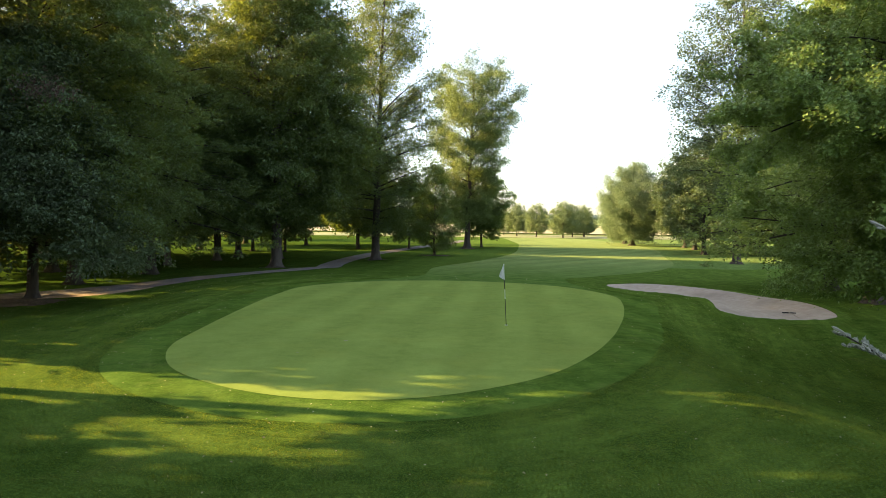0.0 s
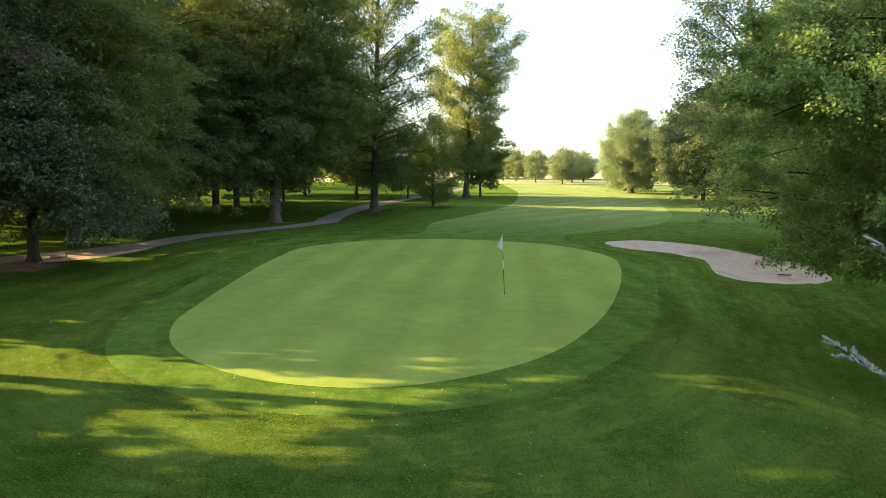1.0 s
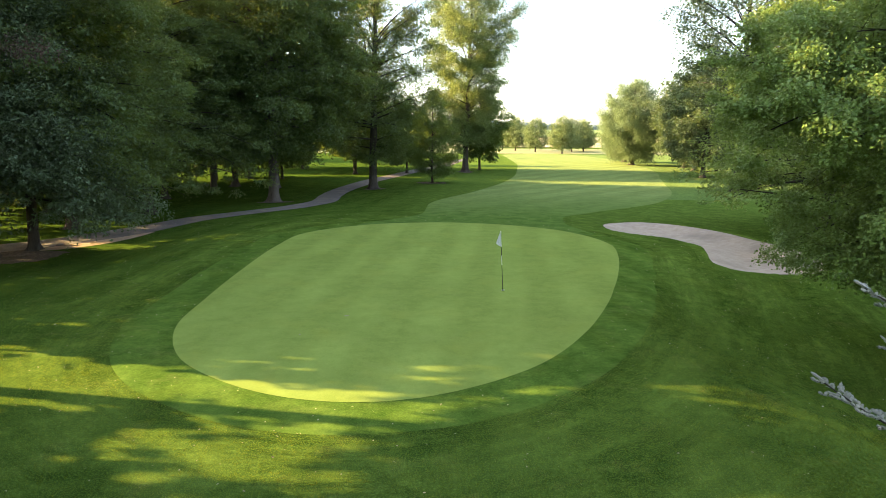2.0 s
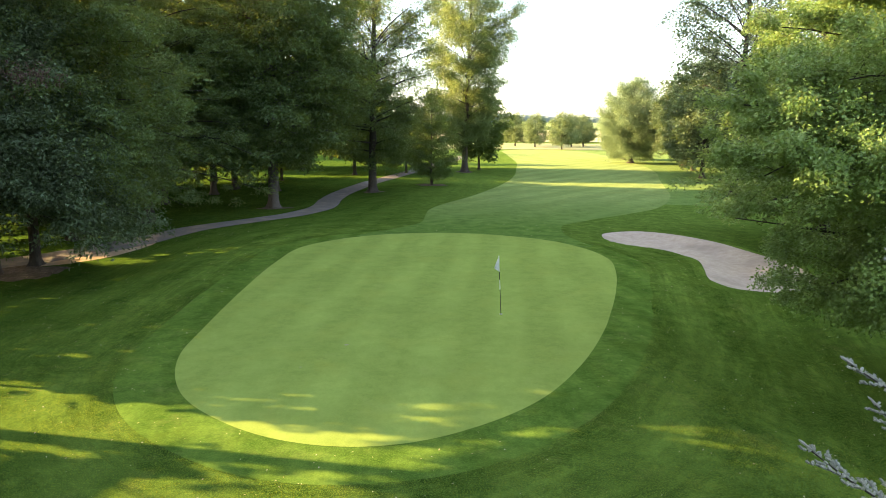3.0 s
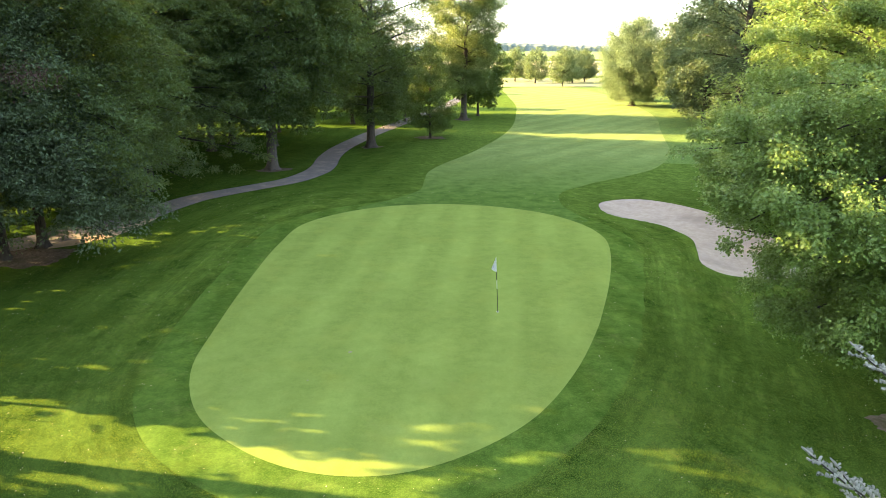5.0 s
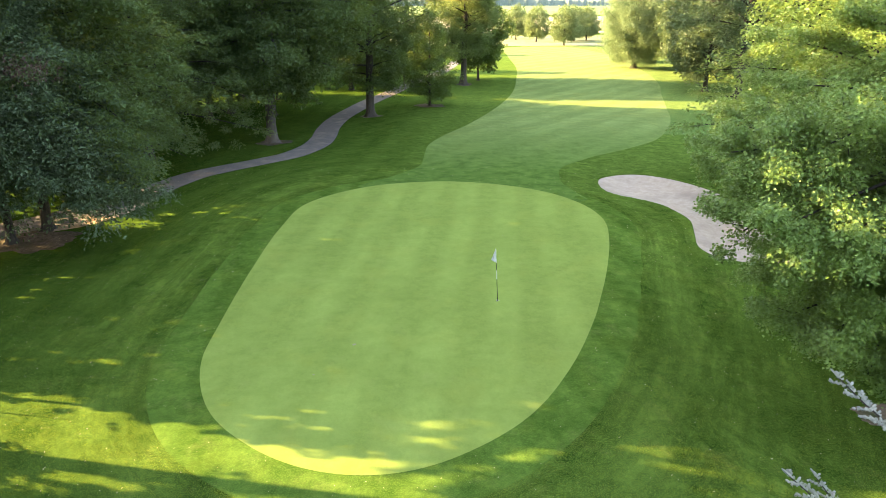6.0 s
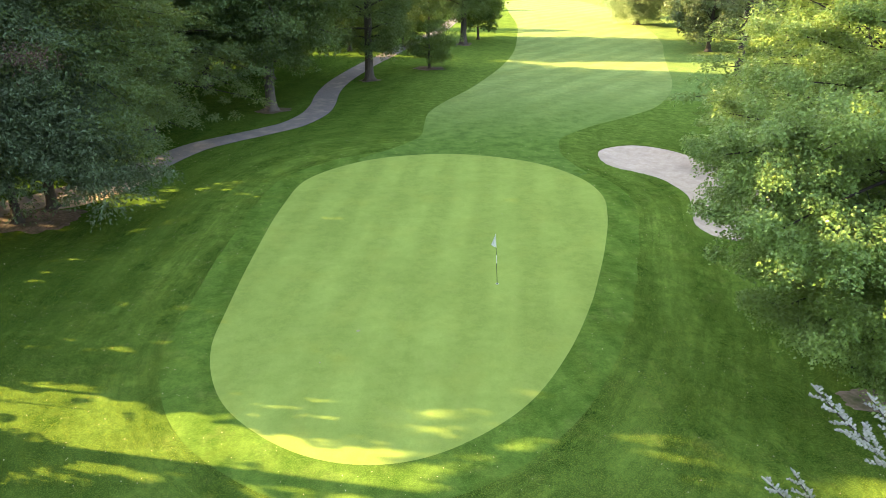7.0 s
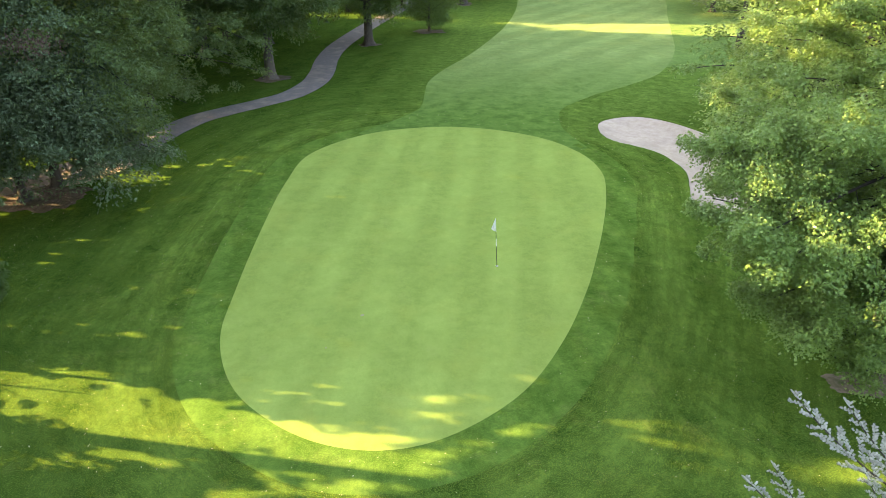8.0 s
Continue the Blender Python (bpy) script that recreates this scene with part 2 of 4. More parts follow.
def blade_material():
    m = Nodes("grass_blade")
    rnd = m.where.outputs["Random Per Island"]
    c = m.mix(rnd, (0.068, 0.128, 0.019), (0.108, 0.176, 0.029))
    c = m.mix(m.math("MULTIPLY", m.noise(0.13, 4.0, 0.75, sharp=(0.44, 0.58)), 0.5), c, (0.034, 0.078, 0.012))
    c = m.mix(m.math("MULTIPLY", m.noise(0.9, 6.0, 0.7, sharp=(0.42, 0.62)), 0.55), c, (0.034, 0.084, 0.016))
    c = m.mix(m.math("MULTIPLY", m.noise(2.6, 5.0, 0.65, sharp=(0.46, 0.66)), 0.55), c, (0.17, 0.21, 0.04))
    across = m.add("ShaderNodeSeparateXYZ", Vector=m.place(8.0)).outputs[0]
    band = m.math("SINE", m.math("MULTIPLY", m.math("ADD", across, m.math("MULTIPLY", m.noise(6.0, 2.0), 0.9)), math.pi / 1.5))
    band = m.math("MULTIPLY", m.add("ShaderNodeMapRange", Value=band, From_Min=-0.6, From_Max=0.6).outputs[0], m.noise(4.0, 3.0, sharp=(0.3, 0.6)))
    c = m.mix(m.math("MULTIPLY", band, 0.3), c, (0.12, 0.2, 0.038))
    c = m.mix(m.math("MULTIPLY", lap_bands(m), 0.34), c, (0.125, 0.21, 0.038))
    c = m.mix(m.math("MULTIPLY", lap_streaks(m), 0.42), c, (0.024, 0.058, 0.009))
    c = m.mix(m.math("MULTIPLY", shaded_rough(m), 0.7), c, (0.024, 0.06, 0.009))
    c = m.mix(m.math("MULTIPLY", m.noise(1.1, 6.0, 0.75, sharp=(0.54, 0.7)), 0.6), c, (0.21, 0.195, 0.05))
    c = m.mix(m.add("ShaderNodeMapRange", Value=rnd, From_Min=0.975, From_Max=0.98).outputs[0], c, (0.2, 0.2, 0.08))
    stand = m.add("ShaderNodeVectorMath", Vector=m.where.outputs["Normal"])
    stand.operation = "MULTIPLY_ADD"
    stand.inputs[1].default_value, stand.inputs[2].default_value = (0.16, 0.16, 0.16), (0, 0, 0.9)
    m.done(c, 0.8, stand.outputs[0], spec=0.04)
    tr = m.add("ShaderNodeBsdfTranslucent", Color=m.mix(m.noise(0.9, 5.0, 0.7, sharp=(0.4, 0.62)), (0.34, 0.36, 0.026), (0.24, 0.29, 0.02)))
    mx = m.add("ShaderNodeMixShader", Fac=0.34)
    m.t.links.new(m.bsdf.outputs[0], mx.inputs[1])
    m.t.links.new(tr.outputs[0], mx.inputs[2])
    m.t.links.new(mx.outputs[0], m.out.inputs["Surface"])
    return m.mat


BLADE = blade_material()


# ---- mesh helpers ----
def quick(name, verts, faces, material, smooth=False):
    """A mesh from arrays; faces is a list of arrays, one for each number of corners."""
    me = bpy.data.meshes.new(name)
    verts = np.asarray(verts, np.float32)
    faces = [np.asarray(f, np.int32) for f in (faces if isinstance(faces, list) else [faces]) if len(f)]
    sizes = np.concatenate([np.full(len(f), f.shape[1], np.int32) for f in faces])
    loops = np.concatenate([f.ravel() for f in faces])
    me.vertices.add(len(verts))
    me.vertices.foreach_set("co", verts.ravel())
    me.loops.add(len(loops))
    me.loops.foreach_set("vertex_index", loops)
    me.polygons.add(len(sizes))
    me.polygons.foreach_set("loop_start", np.concatenate([[0], np.cumsum(sizes)[:-1]]).astype(np.int32))
    me.polygons.foreach_set("use_smooth", np.full(len(sizes), smooth))
    me.update(calc_edges=True)
    me.materials.append(material)
    return me


def with_lap(me, x, y):
    """Stores how far each point lies from the putting green, for the mower's laps."""
    d = np.full(x.shape, 30.0)
    near = (np.abs(x) < 24) & (y > 0) & (y < 56)
    d[near] = gap(x[near], y[near], GREEN_LINE[::2])
    me.attributes.new("lap", "FLOAT", "POINT").data.foreach_set("value", d.astype(np.float32))
    return me


def part(name, me, parent, label=""):
    ob = new(name, me)
    ob.parent = parent
    return tagged(ob, label) if label else ob


def from_bm(name, bm, material, smooth=False):
    me = bpy.data.meshes.new(name)
    for f in bm.faces:
        f.smooth = smooth
    bm.to_mesh(me)
    bm.free()
    me.materials.append(material)
    return me


def thing(name, m, label, category, group="", kind=""):
    ob = new(name)
    ob.empty_display_size = 0.3
    ob.matrix_basis = m
    return tagged(ob, label, category, group, kind)


def tube(points, radii, sides, swell=None):
    """Verts and quads of a tapered tube along points; swell(ring, angle) scales single corners."""
    p = np.asarray(points, float)
    d = np.gradient(p, axis=0)
    d /= np.linalg.norm(d, axis=1, keepdims=True) + 1e-9
    ref = np.where(np.abs(d[:, 2:3]) > 0.9, np.array([[1.0, 0, 0]]), np.array([[0, 0, 1.0]]))
    u = np.cross(d, ref)
    u /= np.linalg.norm(u, axis=1, keepdims=True) + 1e-9
    w = np.cross(d, u)
    a = np.arange(sides) * 2 * math.pi / sides
    r = np.asarray(radii, float)[:, None] * np.ones((1, sides))
    if swell:
        r = r * swell(np.arange(len(p))[:, None], a[None, :])
    v = p[:, None, :] + r[..., None] * (np.cos(a)[None, :, None] * u[:, None, :] + np.sin(a)[None, :, None] * w[:, None, :])
    i = np.arange(len(p) - 1)[:, None] * sides
    j = np.arange(sides)[None, :]
    k = (j + 1) % sides
    f = np.stack([i + j, i + k, i + sides + k, i + sides + j], -1).reshape(-1, 4)
    return v.reshape(-1, 3), f


class Pile:
    """Gathers verts and quads of many tubes into one mesh."""

    def __init__(self):
        self.v, self.f, self.n = [], [], 0

    def add(self, v, f):
        self.v.append(v)
        self.f.append(f + self.n)
        self.n += len(v)

    def mesh(self, name, material, smooth=True):
        return quick(name, np.concatenate(self.v), np.concatenate(self.f), material, smooth)


def unit(a):
    return a / (np.linalg.norm(a, axis=-1, keepdims=True) + 1e-9)


def leaves(name, at, out, size, material, rng, up=1.0, droop=0.3, wide=0.55, lobed=False):
    """Leaf blades at the given points: folded diamonds, or five-pointed leaves where lobed."""
    n = len(at)
    normal = unit(rng.normal(0, 0.55, (n, 3)) + np.array([0, 0, up]) + 0.35 * out)
    way = rng.normal(0, 0.7, (n, 3)) + 0.8 * out - np.array([0, 0, droop])
    way = unit(way - normal * (way * normal).sum(1, keepdims=True))
    side = np.cross(normal, way)
    s = size * rng.uniform(0.65, 1.25, (n, 1))
    if not lobed:
        fold = rng.uniform(0.05, 0.22, (n, 1))
        v = np.stack([at, at + s * (0.5 * way + wide * 0.5 * side + fold * normal), at + s * (way - 0.12 * normal), at + s * (0.5 * way - wide * 0.5 * side + fold * normal)], 1)
        return quick(name, v.reshape(-1, 3), np.arange(4 * n).reshape(n, 4), material)
    shape = [(0, 0, 0), (0.2, 0.52, 0.1), (0.62, 0.34, 0.08), (1, 0, -0.1), (0.62, -0.34, 0.08), (0.2, -0.52, 0.1)]
    v = np.stack([at + s * (a * way + b * side + c * normal) for a, b, c in shape], 1)
    b = np.arange(n)[:, None] * 6
    return quick(name, v.reshape(-1, 3), np.concatenate([b + np.array([[0, 1, 2, 3]]), b + np.array([[0, 3, 4, 5]])]), material)


def smooth_step(a, b, x):
    u = np.clip((np.asarray(x, float) - a) / (b - a), 0, 1)
    return u * u * (3 - 2 * u)


# ---- the lie of the land ----
def closed(points, n):
    """A smooth closed line through the points."""
    p = np.asarray(points, float)
    k = len(p)
    t = np.arange(n) * k / n
    i = t.astype(int)
    u = (t - i)[:, None]
    a, b, c, d = p[(i - 1) % k], p[i % k], p[(i + 1) % k], p[(i + 2) % k]
    return 0.5 * (2 * b + (c - a) * u + (2 * a - 5 * b + 4 * c - d) * u ** 2 + (3 * b - a - 3 * c + d) * u ** 3)


def inside(x, y, line):
    """Whether points lie within a closed line."""
    x, y = np.asarray(x, float), np.asarray(y, float)
    res = np.zeros(x.shape, bool)
    for (ax, ay), (bx, by) in zip(line, np.roll(line, -1, 0)):
        cross = (ay > y) != (by > y)
        res ^= cross & (x < (bx - ax) * (y - ay) / (by - ay + 1e-12) + ax)
    return res


def gap(x, y, line):
    """Distance of points from a closed line."""
    x, y = np.asarray(x, float), np.asarray(y, float)
    best = np.full(x.shape, 1e9)
    for (ax, ay), (bx, by) in zip(line, np.roll(line, -1, 0)):
        dx, dy = bx - ax, by - ay
        u = np.clip(((x - ax) * dx + (y - ay) * dy) / (dx * dx + dy * dy + 1e-12), 0, 1)
        best = np.minimum(best, (x - ax - u * dx) ** 2 + (y - ay - u * dy) ** 2)
    return np.sqrt(best)


GREEN_LINE = closed([(-7.65, 18.1), (-6.6, 15.6), (-5.0, 13.95), (-3.2, 12.98), (-1.3, 12.8), (0.55, 13.5), (2.55, 15.2), (4.2, 17.8), (5.6, 20.9), (6.5, 23.4), (7.5, 26.5), (8.5, 30.2),
                     (8.95, 33.5), (8.2, 36.7), (5.5, 39.8), (0.8, 41.5), (-4.2, 40.4), (-7.6, 36.7), (-8.25, 32.0), (-8.2, 26.0), (-7.95, 21.0)], 168)
BUNKER_LINE = closed([(10.5, 40.8), (11.2, 43.2), (13.6, 44.3), (15.8, 43.0), (17.6, 39.6), (18.2, 34.5), (18.0, 30.0), (17.1, 27.9), (15.0, 27.3), (13.2, 27.9), (12.6, 29.2), (13.0, 30.9),
                      (13.6, 33.4), (13.3, 36.2), (12.2, 37.9), (10.9, 39.0)], 128)


def ground_height(x, y):
    x, y = np.asarray(x, float), np.asarray(y, float)
    h = -0.95 * smooth_step(6, 11, x) * (1 - smooth_step(17, 34, y)) * smooth_step(4, 13, y)
    h = h - 0.5 * smooth_step(-10, -18, x) * smooth_step(12, 28, y) * (1 - 0.8 * smooth_step(40, 55, y))
    h = h - 0.45 * smooth_step(50, 62, y) * (1 - smooth_step(66, 84, y)) * smooth_step(-2, -9, x) + 0.3 * smooth_step(84, 110, y)
    h = h - 0.25 * smooth_step(7, 12, x) * smooth_step(30, 38, y) * (1 - smooth_step(46, 60, y))
    h = h + 14.0 * smooth_step(260, 900, y)
    near = (x > 10) & (x < 19) & (y > 26.5) & (y < 45)
    if near.any():
        bx, by = np.broadcast_arrays(x, y)
        d = np.where(inside(bx[near], by[near], BUNKER_LINE), gap(bx[near], by[near], BUNKER_LINE), 0)
        h = np.array(np.broadcast_to(h, near.shape))
        h[near] -= 0.32 * smooth_step(0, 1.8, d)
    return h


def on_ground(x, y, up=0.0):
    return float(ground_height(np.array([x]), np.array([y]))[0]) + up


def graded(lo, hi, step, far, ratio):
    """Grid lines that are even between lo and hi and widen out to far."""
    mid = list(np.arange(lo, hi + step / 2, step))
    a, s = mid[-1], step
    right = []
    while a < far:
        s *= ratio
        a += s
        right.append(a)
    a, s = mid[0], step
    left = []
    while a > -far:
        s *= ratio
        a -= s
        left.append(a)
    return np.array(left[::-1] + mid + right)


gx, gy = graded(-24, 20, 0.45, 2600, 1.14), graded(6, 48, 0.45, 2600, 1.07)
mx_, my_ = np.meshgrid(gx, gy)
gz = ground_height(mx_.ravel(), my_.ravel())
nx, ny = len(gx), len(gy)
gi = (np.arange(ny - 1)[:, None] * nx + np.arange(nx - 1)[None, :]).ravel()
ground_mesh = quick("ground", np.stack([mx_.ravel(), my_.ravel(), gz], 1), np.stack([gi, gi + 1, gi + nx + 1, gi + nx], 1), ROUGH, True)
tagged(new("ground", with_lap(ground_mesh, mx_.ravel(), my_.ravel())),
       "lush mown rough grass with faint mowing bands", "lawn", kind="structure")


def sheet(line, step, up, name, material, label, category, parent=None):
    """A surface within a closed line that follows the ground."""
    from mathutils.geometry import delaunay_2d_cdt
    lo, hi = line.min(0), line.max(0)
    px, py = np.meshgrid(np.arange(lo[0], hi[0], step), np.arange(lo[1], hi[1], step))
    px, py = px.ravel(), py.ravel()
    keep = inside(px, py, line)
    px, py = px[keep], py[keep]
    keep = gap(px, py, line) > 0.35 * step
    pts = [Vector(p) for p in line] + [Vector(p) for p in zip(px[keep], py[keep])]
    n = len(line)
    v, e, f, *_ = delaunay_2d_cdt(pts, [(i, (i + 1) % n) for i in range(n)], [], 1, 1e-6)
    vx, vy = np.array([p[0] for p in v]), np.array([p[1] for p in v])
    me = quick(name, np.stack([vx, vy, ground_height(vx, vy) + np.where(gap(vx, vy, line) < 0.02, max(0.004, up - 0.005), up)], 1), np.array([list(t) for t in f if len(t) == 3]), material, True)
    ob = new(name, me)
    if parent:
        ob.parent = parent
        return ob
    return tagged(ob, label, category, kind="structure")


def offset(line, d):
    t = np.roll(line, -1, 0) - np.roll(line, 1, 0)
    t /= np.linalg.norm(t, axis=1, keepdims=True)
    n = np.stack([t[:, 1], -t[:, 0]], 1)
    area = 0.5 * np.sum(line[:, 0] * np.roll(line[:, 1], -1) - np.roll(line[:, 0], -1) * line[:, 1])
    return line + n * d * np.sign(area)


COLLAR_LINE = offset(GREEN_LINE, 1.5 + np.array([0.1 * noise.noise((0.5 * a, 0.5 * b, 3)) for a, b in GREEN_LINE])[:, None])
sheet(COLLAR_LINE, 0.5, 0.010, "green_collar", COLLAR, "short mown collar of grass round the putting green", "lawn")
sheet(GREEN_LINE, 0.5, 0.022, "putting_green", GREEN, "smooth pale green putting surface with faint mowing bands", "putting green")
FAIRWAY_LINE = closed([(-1.3, 46.5), (-1.1, 50.0), (-0.8, 54.0), (0.6, 58.5), (3.3, 65.1), (7.3, 77.8), (10.3, 91.0), (12.2, 104.0), (14.8, 127.0), (16.5, 160.0), (20.0, 196.0), (38.0, 197.0), (41.0, 160.0), (37.5, 125.0),
                       (33.5, 101.0), (30.0, 88.5), (26.8, 77.0), (23.5, 65.5), (19.5, 56.8), (15.5, 52.6), (12.2, 50.0), (9.8, 47.2), (8.7, 45.2), (8.3, 43.2), (8.15, 41.2), (8.6, 38.9), (9.0, 37.4), (7.9, 36.8), (6.4, 38.4), (5.2, 39.5), (3.0, 40.4), (0.8, 41.0), (-2.0, 40.7), (-4.3, 40.0), (-5.2, 40.4), (-3.6, 42.4), (-2.2, 44.4)], 260)
SEMI_LINE = closed([(7.0, 62.5), (9.5, 74.0), (13.0, 90.0), (15.0, 104.0), (17.5, 127.0), (19.0, 160.0), (22.0, 198.0), (75.0, 199.0), (78.0, 160.0), (74.0, 125.0), (64.0, 101.0), (52.0, 86.0), (40.0, 70.0), (33.0, 61.0), (27.0, 58.0), (21.0, 58.5), (15.0, 61.0), (9.0, 63.0)], 160)
sheet(SEMI_LINE, 1.5, 0.008, "semi_rough", SEMI, "lighter mown grass on both sides of the fairway", "lawn")
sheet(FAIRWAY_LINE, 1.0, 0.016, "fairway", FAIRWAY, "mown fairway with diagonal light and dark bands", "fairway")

bunker = thing("sand_bunker", Matrix(), "kidney-shaped bunker of raked pale sand with a turf lip", "bunker", kind="structure")
sheet(BUNKER_LINE, 0.4, 0.02, "sand", SAND, "", "", bunker)
lip_v, lip_f = [], []
ring = [offset(BUNKER_LINE, d) for d in (-0.05, -0.03, 0.06, 0.22, 0.5)]
lift = (-0.03, 0.075, 0.1, 0.06, -0.01)
wobble = np.array([0.8 + 0.5 * noise.noise((3 * a, 3 * b, 0)) for a, b in BUNKER_LINE])
for r, up in zip(ring, lift):
    lip_v.append(np.stack([r[:, 0], r[:, 1], ground_height(ring[0][:, 0], ring[0][:, 1]) * 0.3 + ground_height(r[:, 0], r[:, 1]) * 0.7 + up * wobble], 1))
k = len(BUNKER_LINE)
for j in range(len(ring) - 1):
    a = np.arange(k)
    b = (a + 1) % k
    lip_f.append(np.stack([j * k + a, j * k + b, (j + 1) * k + b, (j + 1) * k + a], 1))
part("turf_lip", quick("turf_lip", np.concatenate(lip_v), np.concatenate(lip_f), ROUGH, True), bunker, "turf edge of the bunker")


def strip_line(points, width):
    """A closed line round a band along the points."""
    p = np.asarray(points, float)
    t = np.linspace(0, len(p) - 1.001, 90)
    i = t.astype(int)
    u = (t - i)[:, None]
    q = np.vstack([2 * p[0] - p[1], p, 2 * p[-1] - p[-2]])
    a, b, c, d = q[i], q[i + 1], q[i + 2], q[i + 3]
    m = 0.5 * (2 * b + (c - a) * u + (2 * a - 5 * b + 4 * c - d) * u ** 2 + (3 * b - a - 3 * c + d) * u ** 3)
    w = np.interp(t, np.arange(len(p)), width)[:, None] / 2
    g = np.gradient(m, axis=0)
    g /= np.linalg.norm(g, axis=1, keepdims=True)
    s = np.stack([-g[:, 1], g[:, 0]], 1)
    return np.vstack([m - s * w, (m + s * w)[::-1]])


PATH_LINE = strip_line([(-34.0, 25.5), (-28.0, 30.0), (-23.2, 33.6), (-20.9, 36.6), (-19.3, 40.0), (-18.3, 42.8), (-17.2, 45.1), (-15.5, 46.6), (-13.3, 48.2), (-11.4, 50.3), (-10.5, 54.3), (-10.6, 59.5), (-11.0, 65.0), (-10.7, 71.0), (-8.9, 79.5),
                        (-6.0, 92.0), (-3.2, 103.0), (0.5, 118.0), (5.0, 150.0)], [2.8] * 5 + [2.3] * 14)
sheet(PATH_LINE, 1.0, 0.025, "cart_path", ASPHALT, "narrow winding grey asphalt cart path", "path")


def blob(cx, cy, rx, ry, seed, n=64, rough=0.4):
    a = np.arange(n) * 2 * math.pi / n
    r = np.array([1 + rough * (noise.noise((seed + 1.3 * math.cos(t), 1.3 * math.sin(t), seed)) + 0.6 * noise.noise((seed + 4 * math.cos(t), 4 * math.sin(t), seed))) for t in a])
    return np.stack([cx + rx * r * np.cos(a), cy + ry * r * np.sin(a)], 1)


sheet(strip_line([(-21.6, 32.6), (-20.2, 34.0), (-19.1, 35.8), (-18.3, 38.0), (-17.8, 39.8)], [0.3, 1.3, 1.5, 0.9, 0.1]), 0.5, 0.016, "bare_verge", DIRT, "worn sandy verge along the cart path", "bare ground")
sheet(blob(-21.0, 31.4, 2.6, 1.9, 7.7), 0.5, 0.017, "mulch_bed", MULCH, "brown bark mulch under the trees by the path", "mulch bed")
sheet(blob(13.9, 16.5, 1.2, 0.65, 3.1, 90, rough=0.4), 0.4, 0.016, "bare_patch", plain_material("shaded_soil", (0.12, 0.09, 0.066), (0.22, 0.17, 0.13), 0.12, 0.95, 0.8, (0.06, 0.075, 0.025), 0.02), "bare soil beneath the maple tree", "bare ground")

for x, y, r in ((-14.6, 56.6, 1.25), (-7.4, 71.5, 0.95), (-1.0, 77.5, 1.3), (3.7, 98.5, 1.2)):
    sheet(blob(x, y, 1.3 * r, 1.2 * r, x), 0.4, 0.026, "mulch_ring", MULCH, "bare brown mulch round the foot of a tree", "mulch bed")

# ---- trees ----
PROFILES = {
    "round": lambda u: np.sin(math.pi * np.clip(0.12 + 0.86 * u, 0, 1)) ** 0.6,
    "oval": lambda u: np.sin(math.pi * np.clip(0.1 + 0.88 * u ** 0.85, 0, 1)) ** 0.75,
    "column": lambda u: (0.55 + 0.45 * np.sin(math.pi * np.clip(0.1 + 0.85 * u, 0, 1))) * np.clip((1.02 - u) * 4, 0, 1) ** 0.6,
    "cone": lambda u: np.clip(1.02 - u, 0, 1) ** 0.8 * np.clip(0.5 + 3 * u, 0, 1),
    "vase": lambda u: np.clip(1.03 - u, 0, 1) ** 0.42 * np.clip(0.6 + 2.0 * u, 0, 1),
    "egg": lambda u: np.clip(0.6 + 1.6 * u, 0, 1) * np.clip((1.03 - u) * 1.35, 0, 1) ** 0.75,
    "tuft": lambda u: np.clip(0.5 + 0.75 * u, 0, 1) * np.clip((1.04 - u) * 4.5, 0, 1) ** 0.5,
    "spread": lambda u: np.clip(1.03 - u, 0, 1) ** 0.42 * np.clip(0.85 + 1.5 * u, 0, 1),
}


